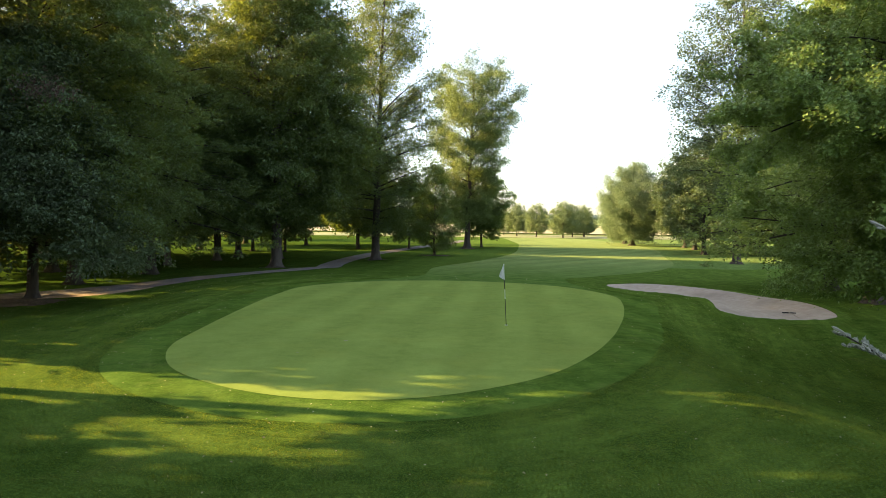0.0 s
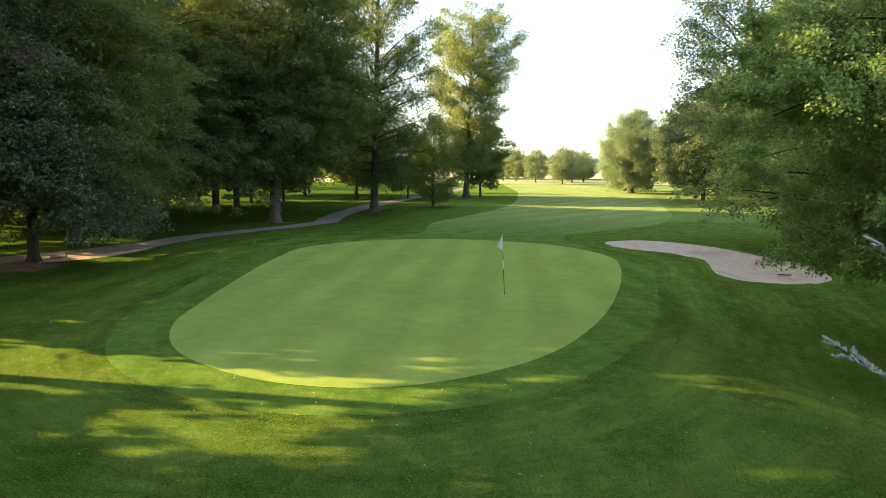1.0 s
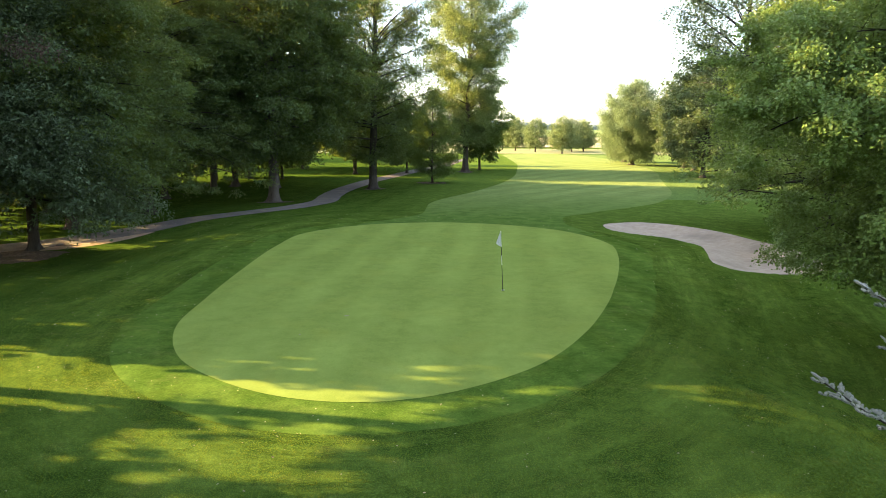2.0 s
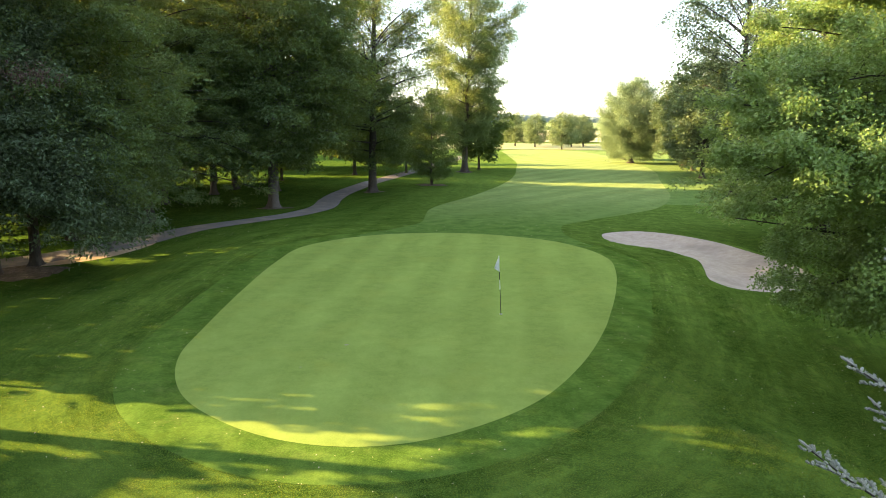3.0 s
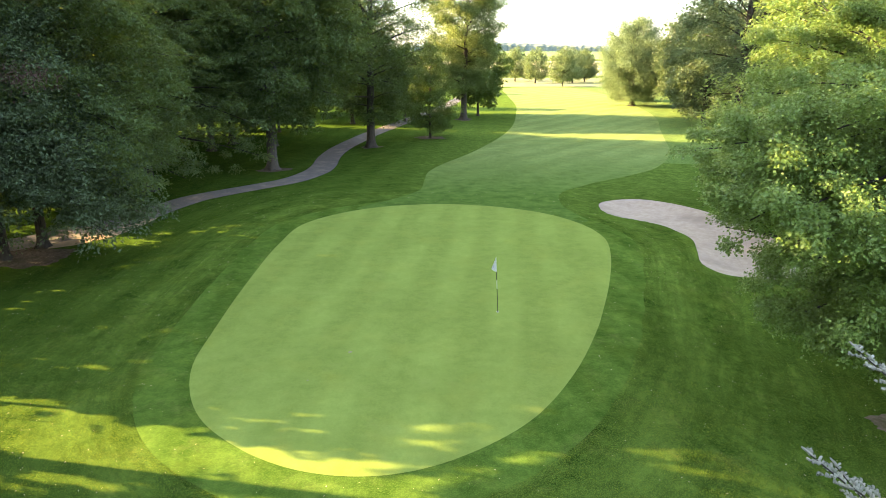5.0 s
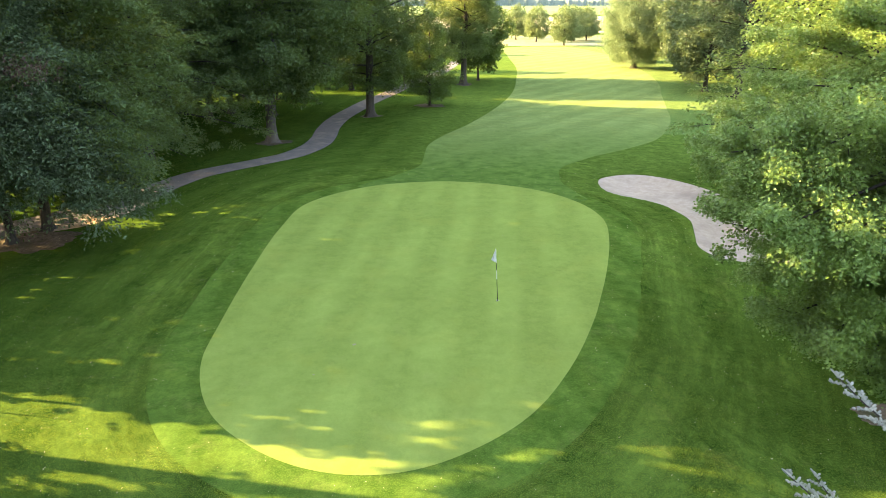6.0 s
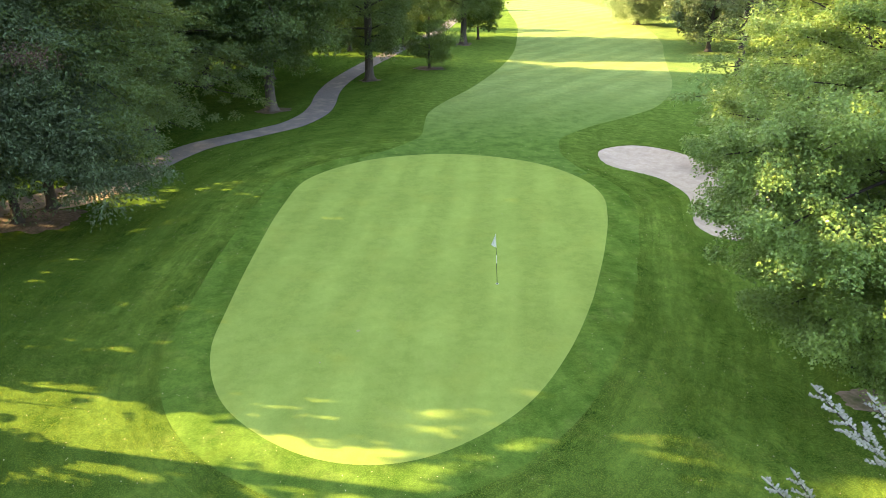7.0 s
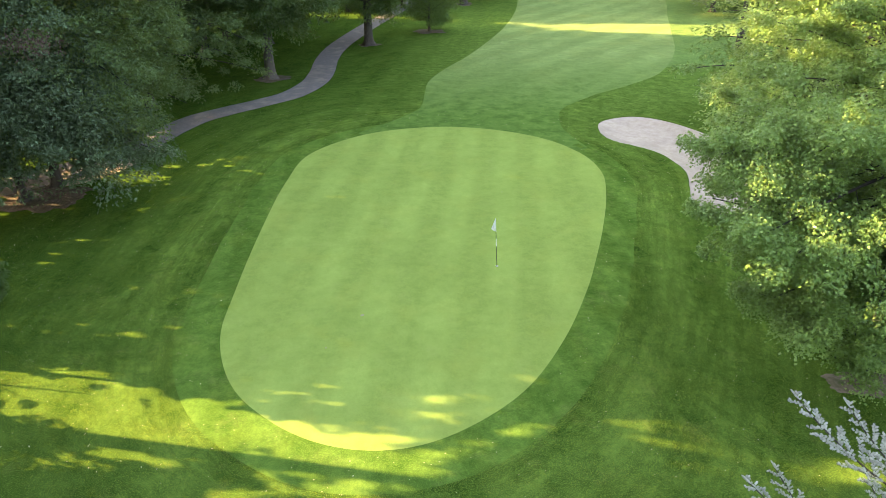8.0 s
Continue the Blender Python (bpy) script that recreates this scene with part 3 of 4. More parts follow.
def grow(name, label, at, seed, height, base, radius, profile, girth, limbs, subs, sprays, per, leaf, material, bark=BARK, rise=(-8, 55), lobed=False,
         spread=0.35, flat=0.5, up=1.0, droop=0.3, wide=0.55, turn=0.0, lean=(0, 0), group="", shoot=0.3, skirt=(), view_side=None, clump=None, uneven=0.19, inner=0):
    """A tree: a tapered trunk with a root flare, limbs that reach to the crown's outline, and domed pads of leaves
    along their twigs, thinned on the side away from the camera where a side is given.
    """
    rng = np.random.default_rng(seed)
    tree = thing(name, pose(at[0], at[1], on_ground(*at) - 0.04, 0, 0, turn), label, "tree", group)
    hs = np.linspace(0, 1, 14) ** 1.3
    axis = np.stack([lean[0] * hs + np.cumsum(rng.normal(0, 0.012 * height / 14, 14)), lean[1] * hs + np.cumsum(rng.normal(0, 0.012 * height / 14, 14)), hs * height * 0.94], 1)
    axis[:, :2] -= axis[0, :2]

    def on_axis(z):
        return np.stack([np.interp(z, axis[:, 2], axis[:, 0]), np.interp(z, axis[:, 2], axis[:, 1]), z], -1)

    zs = np.concatenate([[0, 0.12, 0.28, 0.5, 0.9], np.linspace(1.5, height * 0.93, 16)])
    thick = girth * (1 - 0.93 * zs / height) * (1 + 0.85 * np.exp(-zs / (girth * 0.7)))
    roots = rng.uniform(0, 6.28)

    def swell(r, a):
        return 1 + 0.28 * np.exp(-zs[np.minimum(r, len(zs) - 1)] / (girth * 1.3)) * np.cos(5 * a + roots) + 0.05 * np.cos(3 * a + zs[np.minimum(r, len(zs) - 1)] * 0.6)

    v, f = tube(on_axis(zs), thick, 14, swell)
    part("trunk", quick("trunk", v, f, bark, True), tree)
    wood, pts, outs, sizes = Pile(), [], [], []
    prof = PROFILES[profile]
    for i in range(limbs + len(skirt)):
        u = (i % limbs + rng.uniform(0, 1)) / limbs
        az = i * 2.39996 + rng.uniform(-0.4, 0.4)
        reach = radius * float(prof(u)) * rng.uniform(1.1 - 2 * uneven, 1.1)
        tip_z = base + (height - base) * u
        if i >= limbs:                   # low boughs on one side
            az, reach, tip_z = math.radians(skirt[i - limbs][0]), skirt[i - limbs][1], skirt[i - limbs][2]
        slope = math.radians(rise[0] + (rise[1] - rise[0]) * u + rng.uniform(-8, 8))
        z0 = np.clip(tip_z - reach * math.tan(slope), max(0.5 * base, 0.08 * height), height * 0.9)
        p0 = on_axis(np.array(z0))
        o = np.array([math.cos(az), math.sin(az), 0])
        p2 = on_axis(np.array(min(tip_z, height * 0.93))) * np.array([1, 1, 0]) + o * reach + np.array([0, 0, tip_z])
        p1 = 0.5 * (p0 + p2) + np.array([0, 0, 0.12 * reach]) + rng.normal(0, 0.06 * reach, 3)
        t = np.linspace(0, 1, 8)[:, None]
        path = (1 - t) ** 2 * p0 + 2 * t * (1 - t) * p1 + t ** 2 * p2
        r0 = girth * 0.32 * (1 - 0.75 * z0 / height) * min(1.0, 0.35 + reach / radius * 0.65)
        wood.add(*tube(path, r0 * (1 - 0.9 * t[:, 0]) + 0.008, 6))
        n_sub = max(3, int(subs * (0.35 + 0.65 * reach / radius)))
        leafy = per if not view_side else int(per * (0.3 + 0.7 * float(smooth_step(-0.5, 0.3, o[0] * view_side[0] + o[1] * view_side[1]))))
        for j in range(n_sub):
            s = 0.22 + 0.78 * (j + rng.uniform(0.2, 0.8)) / n_sub
            q0 = np.array([np.interp(s * 7, np.arange(8), path[:, k]) for k in range(3)])
            length = (0.42 * reach * (1.15 - s) + 0.09 * radius) * rng.uniform(0.7, 1.25)
            ang = (1 if j % 2 else -1) * rng.uniform(0.35, 1.2)
            w = np.array([math.cos(az + ang), math.sin(az + ang), 0]) + np.array([0, 0, rng.normal(0.16, 0.42)])
            q1 = q0 + unit(w) * length
            q1[2] -= droop * 0.25 * length
            if q1[2] < 0.75 * base and i < limbs:
                continue
            mid = 0.5 * (q0 + q1) + np.array([0, 0, 0.07 * length])
            wood.add(*(tube(np.stack([q0, q1]), [0.03, 0.008], 3) if leaf > 0.5 else tube(np.stack([q0, mid, q1]), [max(0.008, r0 * 0.28 * (1 - 0.7 * s)), max(0.006, r0 * 0.16 * (1 - 0.7 * s)), 0.004], 3)))
            pads = max(2, sprays // 2)
            k = np.linspace(0.4, 1.0, pads)[:, None]
            c = (1 - k) ** 2 * q0 + 2 * k * (1 - k) * mid + k ** 2 * q1
            pad = (clump or 1.5 * spread + 0.12) * rng.uniform(0.65, 1.25, (pads, 1))
            n = leafy * sprays // pads
            c, r = np.repeat(c, n, 0), np.repeat(pad, n, 0)
            way = rng.uniform(0, 2 * math.pi, len(c))
            rho = rng.uniform(0, 1, len(c)) ** 0.6
            flatness = np.stack([np.cos(way) * rho, np.sin(way) * rho, rng.normal(0, 0.42 * flat, len(c)) + (1 - flat) * (0.4 - 0.8 * rho ** 2) - 0.3 * droop * rho ** 2 + shoot * 0.5 * rng.uniform(0, 1, len(c)) ** 5], 1)
            pts.append(c + r * flatness)
            outs.append(unit(np.stack([np.cos(way), np.sin(way), 0 * way], 1) * rho[:, None] + 0.5 * unit(w)))
            sizes.append(np.full(len(c), leaf))
            if inner and 0.25 < s < 0.8:     # larger shaded leaves near the limb
                pts.append(0.75 * q0 + 0.25 * q1 + rng.normal(0, 0.25, (inner, 3)) * np.array([1, 1, 0.6]) * (clump or spread) * 2)
                outs.append(np.tile(unit(w), (inner, 1)))
                sizes.append(np.full(inner, 2.2 * leaf))
    part("limb_structure", wood.mesh("limb_structure", TWIG if bark is BARK else bark), tree)
    pts, outs = np.concatenate(pts), np.concatenate(outs)
    pts[:, 2] = np.maximum(pts[:, 2], 0.35)
    part("crown", leaves("crown", pts, outs, np.concatenate(sizes)[:, None], material, rng, up, droop, wide, lobed), tree)
    return tree


def put_copy(tree, x, y, turn, size=1.0, label=""):
    ob = copy_thing(tree, pose(x, y, on_ground(x, y) - 0.04, 0, 0, turn) @ Matrix.Diagonal((size, size, size, 1)))
    return tagged(ob, label)


def open_gaps(gaps):
    """Cuts leaves out of the crowns along the sun's rays, to put sunlight on chosen places. Each gap: the place of its
    light patch and its half length and half width.
    """
    to = np.array(TO_SUN)
    along = unit(np.array([-to[0], -to[1]]))
    across = np.array([-along[1], along[0]])
    for ob in [o for o in scene.objects if o.name.split(".")[0] == "crown" and o.parent.location.x < 12]:
        me, tree = ob.data, ob.parent
        turn = np.array(tree.matrix_basis.to_3x3())
        v = np.empty(len(me.vertices) * 3, np.float32)
        me.vertices.foreach_get("co", v)
        v = v.reshape(-1, 3)
        f = np.empty(len(me.loops), np.int32)
        me.loops.foreach_get("vertex_index", f)
        f = f.reshape(-1, 4)
        w = v[f].mean(1) @ turn.T + np.array(tree.location)
        size = 0.04 + 0.22 * float(np.median(np.linalg.norm((v[f[:, 2]] - v[f[:, 0]]) @ turn.T, axis=1)))
        cut = np.zeros(len(w), bool)
        ga, gb = (w[:, 0] - to[0] / to[2] * w[:, 2]) * along[0] + (w[:, 1] - to[1] / to[2] * w[:, 2]) * along[1], (w[:, 0] - to[0] / to[2] * w[:, 2]) * across[0] + (w[:, 1] - to[1] / to[2] * w[:, 2]) * across[1]
        rough = 0.55 * np.sin(1.7 * ga + 1.1 * gb) * np.sin(3.7 * gb - 0.6 * ga + 1) + 0.45 * np.sin(3.3 * ga - 2.6 * gb + 2) * np.sin(8.3 * gb + 1.2 * ga)
        for x, y, z, long, wide in gaps:
            dx = w[:, 0] - to[0] / to[2] * (w[:, 2] - z) - x
            dy = w[:, 1] - to[1] / to[2] * (w[:, 2] - z) - y
            a, b = dx * along[0] + dy * along[1], dx * across[0] + dy * across[1]
            cut |= ((a / (long + 1.5 * size)) ** 2 + (b / (wide + size)) ** 2 < 1 + 1.1 * rough) & (w[:, 0] < x - (1 if z < 2 else 8))
        if cut.any():
            keep = v[f[~cut]]
            ob.data = quick("crown", keep.reshape(-1, 3), np.arange(4 * len(keep)).reshape(-1, 4), me.materials[0])


WITHERED = (-15.5, 25.1, 8.6)
WOODS = "trees of the wood beside the path"
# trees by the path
grow("shade_tree", "leafy dark green shade tree with low hanging boughs by the path", (-21.2, 33.3), 11, 24.0, 3.3, 8.6, "spread", 0.27, 92, 14, 4, 50, 0.18, LEAF_DARK, group=WOODS, view_side=(0.55, -0.83), rise=(-18, 50), spread=0.18, clump=0.8, inner=16, shoot=0.2, up=0.9, droop=0.6)
grey = grow("shade_tree", "grey-green leafy tree with drooping boughs beside the mulch bed", (-21.8, 31.1), 12, 14.0, 1.6, 7.6, "spread", 0.22, 94, 14, 4, 50, 0.175, LEAF_GREY, group=WOODS, view_side=(0.55, -0.83), rise=(-18, 50), spread=0.18, clump=0.8, inner=16, shoot=0.2, up=0.9, droop=0.6)
shade = grow("shade_tree", "leafy dark green shade tree behind the cart path", (-23.4, 41.0), 13, 24.0, 2.0, 8.6, "spread", 0.36, 104, 12, 4, 26, 0.2, LEAF_DARK, group=WOODS, rise=(-18, 50), spread=0.27, droop=0.6)
put_copy(shade, -21.5, 47.5, 250, 1.0, "leafy dark green shade tree at the path's edge")
rng = np.random.default_rng(5)
dead = rng.normal(0, 1, (420, 3)) * np.array([0.6, 0.4, 0.3]) + np.array(WITHERED) - np.array(grey.location)
part("withered_bough", leaves("withered_bough", dead, np.tile([0.6, -0.6, -0.3], (420, 1)), 0.14, LEAF_DEAD, rng, 0.5, 0.9, 0.4), grey, "withered brown leaves")["kind"] = "stuff"
grow("lime_tree", "tall dense dark green tree with a pale flared trunk", (-14.6, 56.6), 21, 29.0, 4.0, 8.6, "oval", 0.44, 140, 13, 4, 30, 0.28, LEAF_DARK, BARK_PALE, group=WOODS, rise=(-20, 55), spread=0.46, droop=0.7, flat=0.8)
grow("open_tree", "tall open-crowned tree with a dark trunk and sparse leaves", (-7.4, 71.5), 22, 33.0, 3.0, 7.0, "oval", 0.46, 84, 12, 4, 26, 0.25, LEAF_DARK, rise=(0, 58), spread=0.5, flat=1.0, droop=0.5, clump=0.85, uneven=0.28, lean=(0.7, 0))
grow("young_tree", "small dense young tree with an oval crown", (-1.0, 77.5), 23, 10.8, 1.1, 3.5, "egg", 0.15, 60, 10, 4, 15, 0.2, LEAF_MID, rise=(5, 58), spread=0.3, flat=0.8, uneven=0.25)
grow("poplar_tree", "tall narrow poplar with sunlit yellow-green leaves", (3.7, 98.5), 24, 29.0, 4.5, 6.8, "tuft", 0.46, 84, 11, 4, 26, 0.3, LEAF_POPLAR, BARK, rise=(5, 55), spread=0.5, flat=1.0, clump=0.85, uneven=0.26, lean=(0.8, 0))
small = grow("young_tree", "small dark tree beside the poplar", (6.2, 104.0), 25, 13.0, 2.0, 5.0, "oval", 0.2, 44, 10, 4, 9, 0.45, LEAF_MID, rise=(5, 60), spread=0.42)
put_copy(small, -5.0, 96.0, 200, 0.85, "broad dark tree behind the open-crowned tree")
put_copy(small, -12.2, 93.0, 90, 1.3, "broad green tree behind the open-crowned tree")

# the wood behind the path
wood_a = grow("wood_tree", "dark green tree of the wood", (-24.4, 69.8), 31, 23.0, 3.2, 7.6, "oval", 0.34, 48, 8, 4, 8, 0.74, LEAF_DARK, group=WOODS, spread=0.55, rise=(-15, 50))
wood_b = grow("wood_tree", "dark green tree of the wood", (-23.6, 74.5), 32, 20.0, 2.8, 7.6, "round", 0.36, 46, 8, 4, 8, 0.74, LEAF_DARK, group=WOODS, spread=0.6, rise=(-15, 50))
for i, (x, y, s) in enumerate([(-29, 48, 0.95), (-18.5, 73, 0.95), (-25, 85, 0.6), (-28, 81, 0.55), (-20.5, 84, 0.5), (-33, 88, 0.6), (-31, 57, 1.05), (-26, 61, 0.9), (-34, 68, 1.1), (-41, 60, 1.0), (-36, 77, 1.0), (-45, 73, 1.1), (-14, 106, 0.7), (-22, 104, 0.75),
                               (-33, 108, 1.0), (-44, 103, 0.85), (-12.6, 121, 0.55), (-44, 150, 0.7), (-52, 139, 0.8), (-36, 170, 0.8), (-52, 62, 1.1), (-46, 57, 1.0), (-60, 76, 1.2)]):
    put_copy(wood_a if i % 2 else wood_b, x, y, 47 * i, s)
# trees on the sunny side of the lawn and behind it, added mostly out of view to cast shade and block sky
tall = grow("lawn_tree", "tall dense green tree added out of view to shade the lawn", (-26.0, 24.7), 43, 21.8, 2.5, 6.2, "spread", 0.34, 62, 9, 4, 9, 0.5, LEAF_DARK, spread=0.42, rise=(-10, 50))
put_copy(tall, -33.0, 24.2, 130, 0.85)
put_copy(tall, -23.0, 10.4, 60, 0.6)
west = grow("lawn_tree", "broad green tree added to block sun and sky from the lawn", (-36.0, 45.0), 41, 18.0, 0.8, 7.2, "spread", 0.32, 44, 9, 4, 7, 0.68, LEAF_DARK, spread=0.42, rise=(-15, 50))
for x, y, turn, s in [(-27, 8.7, 100, 0.92), (-27, -3.0, 30, 0.9), (-33, 1.5, 140, 0.9), (-17, 1.5, 200, 0.95), (-8, -10, 20, 0.95), (-38, 31, 210, 1.0), (-40, 8, 300, 0.9), (-20, -12, 70, 0.9), (4, -20, 20, 0.9), (30, -14, 240, 0.9)]:
    put_copy(west, x, y, turn, s)
high = grow("tall_tree", "slender tree with a bare trunk and a high crown", (-21.0, 15.3), 42, 15.6, 6.6, 3.7, "round", 0.3, 46, 8, 4, 9, 0.4, LEAF_DARK, spread=0.4, rise=(0, 50))
# more unseen high crowns, added to block sun and sky
put_copy(high, -22.0, 24.6, 140, 1.0)
put_copy(high, -22.6, 21.8, 250, 1.45)
# unseen bushes added to shade the lawn's near left part
for x, y, turn, s in [(-15.4, 10.8, 20, 0.24), (-15.6, 12.4, 60, 0.25), (-16.0, 14.2, 190, 0.16), (-16.4, 16.2, 10, 0.17), (-16.8, 18.2, 80, 0.21), (-17.2, 20.4, 150, 0.21), (-19.5, 9.6, 300, 0.24)]:
    put_copy(small, x, y, turn, s, "low leafy bush added out of view to shade the lawn")

# further unseen crowns added to darken the left side
put_copy(high, -22.4, 19.4, 75, 1.4)
for x, y, turn, s in [(-21.6, 11.0, 200, 0.92), (-16.5, 4.6, 280, 0.95)]:
    put_copy(tall, x, y, turn, s)
# unseen slim tree added for its shade on the green's near edge
grow("slim_tree", "slim young tree added out of view to shade the green", (-19.2, 17.4), 44, 7.0, 3.0, 1.0, "oval", 0.09, 26, 6, 4, 12, 0.2, LEAF_DARK, spread=0.22, rise=(0, 50))
# where leaves are cut away to let the sun fall: the near edge of the lawn, the tops of the trees, dashes on the green
# and the rough, streaks on the slope
rng = np.random.default_rng(77)
GAPS = [(-7.4, 13.8, 0, 2.6, 1.15), (-11.5, 15.3, 0, 3.0, 0.7), (-5.0, 13.3, 0, 3.4, 0.75), (-2.4, 12.6, 0, 2.5, 0.8), (-3.8, 10.5, 0, 2.5, 0.95), (-2.6, 11.2, 0, 1.2, 0.25), (-13.2, 15.8, 0, 1.6, 0.5), (-17.0, 16.2, 0, 2.0, 0.6), (10.6, 12.8, -0.85, 2.0, 0.3), (6.9, 12.9, -0.1, 1.5, -0.05)]
MAPLE_SHAFTS = [(7.6, 13.4, 7.5, 2.9, 1.1), (8.2, 12.6, 7.2, 2.2, 0.5), (8.0, 15.3, 9.3, 1.4, 0.45), (9.2, 15.0, 10.0, 1.3, 0.4), (9.1, 10.7, 4.8, 1.4, 0.4), (8.8, 12.2, 5.2, 1.2, 0.25), (8.6, 11.2, 3.6, 1.0, 0.2), (9.0, 14.2, 10.8, 1.6, 0.14)]
CROWN_SHAFTS = [(-17.5, 29.5, 10.5, 7.0, 1.6), (-18.5, 33.5, 12.5, 9.0, 2.0), (-20.0, 26.5, 14.0, 9.0, 1.5), (-17.8, 37.5, 13.0, 8.0, 1.5), (-12.0, 54.0, 20.0, 10.0, 2.0)]
GREEN_DASHES = [(-3.7, 15.3, 0.6), (-5.4, 15.0, 0.7), (-2.6, 14.5, 0.5), (0.4, 14.0, 0.55), (2.1, 13.4, 0.6), (-4.0, 32.1, 1.1), (-0.7, 32.8, 0.9), (1.5, 31.3, 0.7), (-8.0, 28.9, 1.3), (-5.1, 30.0, 0.8), (4.4, 26.5, 0.8), (5.9, 25.8, 0.8), (8.9, 26.4, 1.2), (0.1, 40.0, 1.0), (3.0, 39.1, 1.0), (-0.9, 44.8, 1.4), (-5.6, 46.0, 1.5)]
ROUGH_DASHES = [(-6.2, 43.6, 1.8), (-13.0, 44.2, 1.8), (-14.7, 35.2, 2.2), (-13.2, 34.7, 1.4), (-10.6, 33.7, 1.1), (-11.2, 35.8, 0.9), (-13.9, 26.8, 1.5), (-16.8, 26.4, 1.3), (-18.2, 24.3, 1.1),
          (-12.6, 18.7, 1.2), (-14.1, 18.1, 1.3), (-10.7, 18.4, 0.8), (-12.0, 21.5, 0.9), (-9.5, 39.5, 1.0), (4.9, 13.3, 1.0), (6.6, 12.8, 1.2), (8.3, 12.5, 1.3), (9.9, 12.9, 1.6), (9.4, 12.1, 1.3), (6.0, 9.0, 1.0), (0.7, 8.7, 0.8), (-17.3, 45.0, 1.0)]
for x, y, s in GREEN_DASHES + ROUGH_DASHES:
    s *= 0.55 if inside(x, y, GREEN_LINE) and y > 20 else 1.0
    for i in range(4):
        GAPS.append((x + rng.normal(0, 0.8 * s), y + rng.normal(0, 0.3 * s), on_ground(x, y), s * rng.uniform(0.1, 0.65), s * rng.uniform(-0.08, 0.05)))
open_gaps(GAPS + MAPLE_SHAFTS + CROWN_SHAFTS)

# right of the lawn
grow("maple_tree", "large spreading maple with bright sunlit leaves and low boughs", (15.4, 17.9), 51, 17.0, 2.7, 8.4, "vase", 0.34, 62, 11, 6, 134, 0.086, LEAF_MAPLE, view_side=(-0.8, -0.6), rise=(-8, 48), spread=0.15, flat=0.65, up=0.8, droop=0.2, wide=0.85, shoot=1.6, clump=0.42, inner=14,
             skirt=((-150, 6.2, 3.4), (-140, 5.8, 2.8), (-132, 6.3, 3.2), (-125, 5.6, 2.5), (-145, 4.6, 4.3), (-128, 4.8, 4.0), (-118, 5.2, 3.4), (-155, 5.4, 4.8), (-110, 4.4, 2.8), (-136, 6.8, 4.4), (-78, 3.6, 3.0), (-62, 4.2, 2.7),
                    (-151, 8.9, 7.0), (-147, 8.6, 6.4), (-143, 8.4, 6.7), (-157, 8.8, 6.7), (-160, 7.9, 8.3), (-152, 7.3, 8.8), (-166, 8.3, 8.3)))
maple_b = grow("maple_tree", "large spreading maple behind the bunker", (21.8, 32.5), 56, 18.0, 1.4, 7.6, "spread", 0.36, 70, 14, 5, 11, 0.24, LEAF_MAPLE, rise=(-10, 48), spread=0.28, flat=0.6, up=1.3)
put_copy(maple_b, 25.0, 41.5, 260, 1.05)
grow("open_tree", "tall open-crowned tree with sparse grey-green leaves", (30.5, 67.0), 52, 31.0, 6.0, 7.6, "oval", 0.4, 64, 11, 4, 18, 0.3, LEAF_GREY, rise=(5, 60), spread=0.5, flat=1.0, clump=0.85, uneven=0.28)
far_e = grow("park_tree", "round park tree on the edge of the fairway", (40.8, 104.5), 53, 17.0, 2.4, 7.0, "round", 0.32, 48, 9, 4, 18, 0.42, LEAF_GREY, rise=(5, 58), spread=0.5, flat=1.1)
for x, y, t, s in [(43.5, 116, 80, 0.9), (55, 130, 170, 1.0), (52, 112, 20, 1.1), (36.6, 90.5, 240, 0.95), (47, 96, 200, 0.9), (62, 118, 300, 1.1), (50, 84, 190, 1.1)]:
    put_copy(far_e, x, y, t, s)
willow = grow("willow_tree", "broad pale green willow beside the fairway", (36.6, 125.0), 54, 16.2, 1.5, 6.4, "round", 0.45, 64, 11, 4, 26, 0.38, LEAF_WILLOW, rise=(5, 60), spread=0.6, flat=1.1, droop=0.8, wide=0.4)
put_copy(willow, 39.8, 141, 110, 0.85)

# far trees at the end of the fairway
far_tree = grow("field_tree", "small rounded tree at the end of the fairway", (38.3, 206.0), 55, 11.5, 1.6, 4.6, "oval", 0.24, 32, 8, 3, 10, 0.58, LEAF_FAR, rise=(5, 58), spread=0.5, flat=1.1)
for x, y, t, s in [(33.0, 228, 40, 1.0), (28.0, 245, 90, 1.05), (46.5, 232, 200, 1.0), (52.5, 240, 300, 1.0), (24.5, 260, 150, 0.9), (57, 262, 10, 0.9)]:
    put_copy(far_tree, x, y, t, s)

# fields and the wooded ridge on the horizon
FIELD = plain_material("ripe_field", (0.34, 0.31, 0.19), (0.43, 0.39, 0.25), 6.0, 0.9, 0.3, (0.3, 0.31, 0.17), 0.1)
CROP = plain_material("crop_field", (0.16, 0.24, 0.07), (0.22, 0.3, 0.1), 5.0, 0.9, 0.3, (0.26, 0.28, 0.11), 0.1)
# the ridge's pale tone is distance haze put into its colour
WOODLAND = plain_material("hazed_woodland", (0.13, 0.165, 0.145), (0.19, 0.225, 0.2), 9.0, 0.95, 0.8, (0.2, 0.23, 0.2), 2.0)


def field(name, x0, x1, y0, y1, up, material, label):
    line = np.array([(x0, y0), (x1, y0 + 6), (x1 + 30, y1), (x0 - 30, y1 - 6)], float)
    line = np.vstack([np.linspace(a, b, 12, endpoint=False) for a, b in zip(line, np.roll(line, -1, 0))])
    sheet(line, 25.0, up, name, material, label, "field")


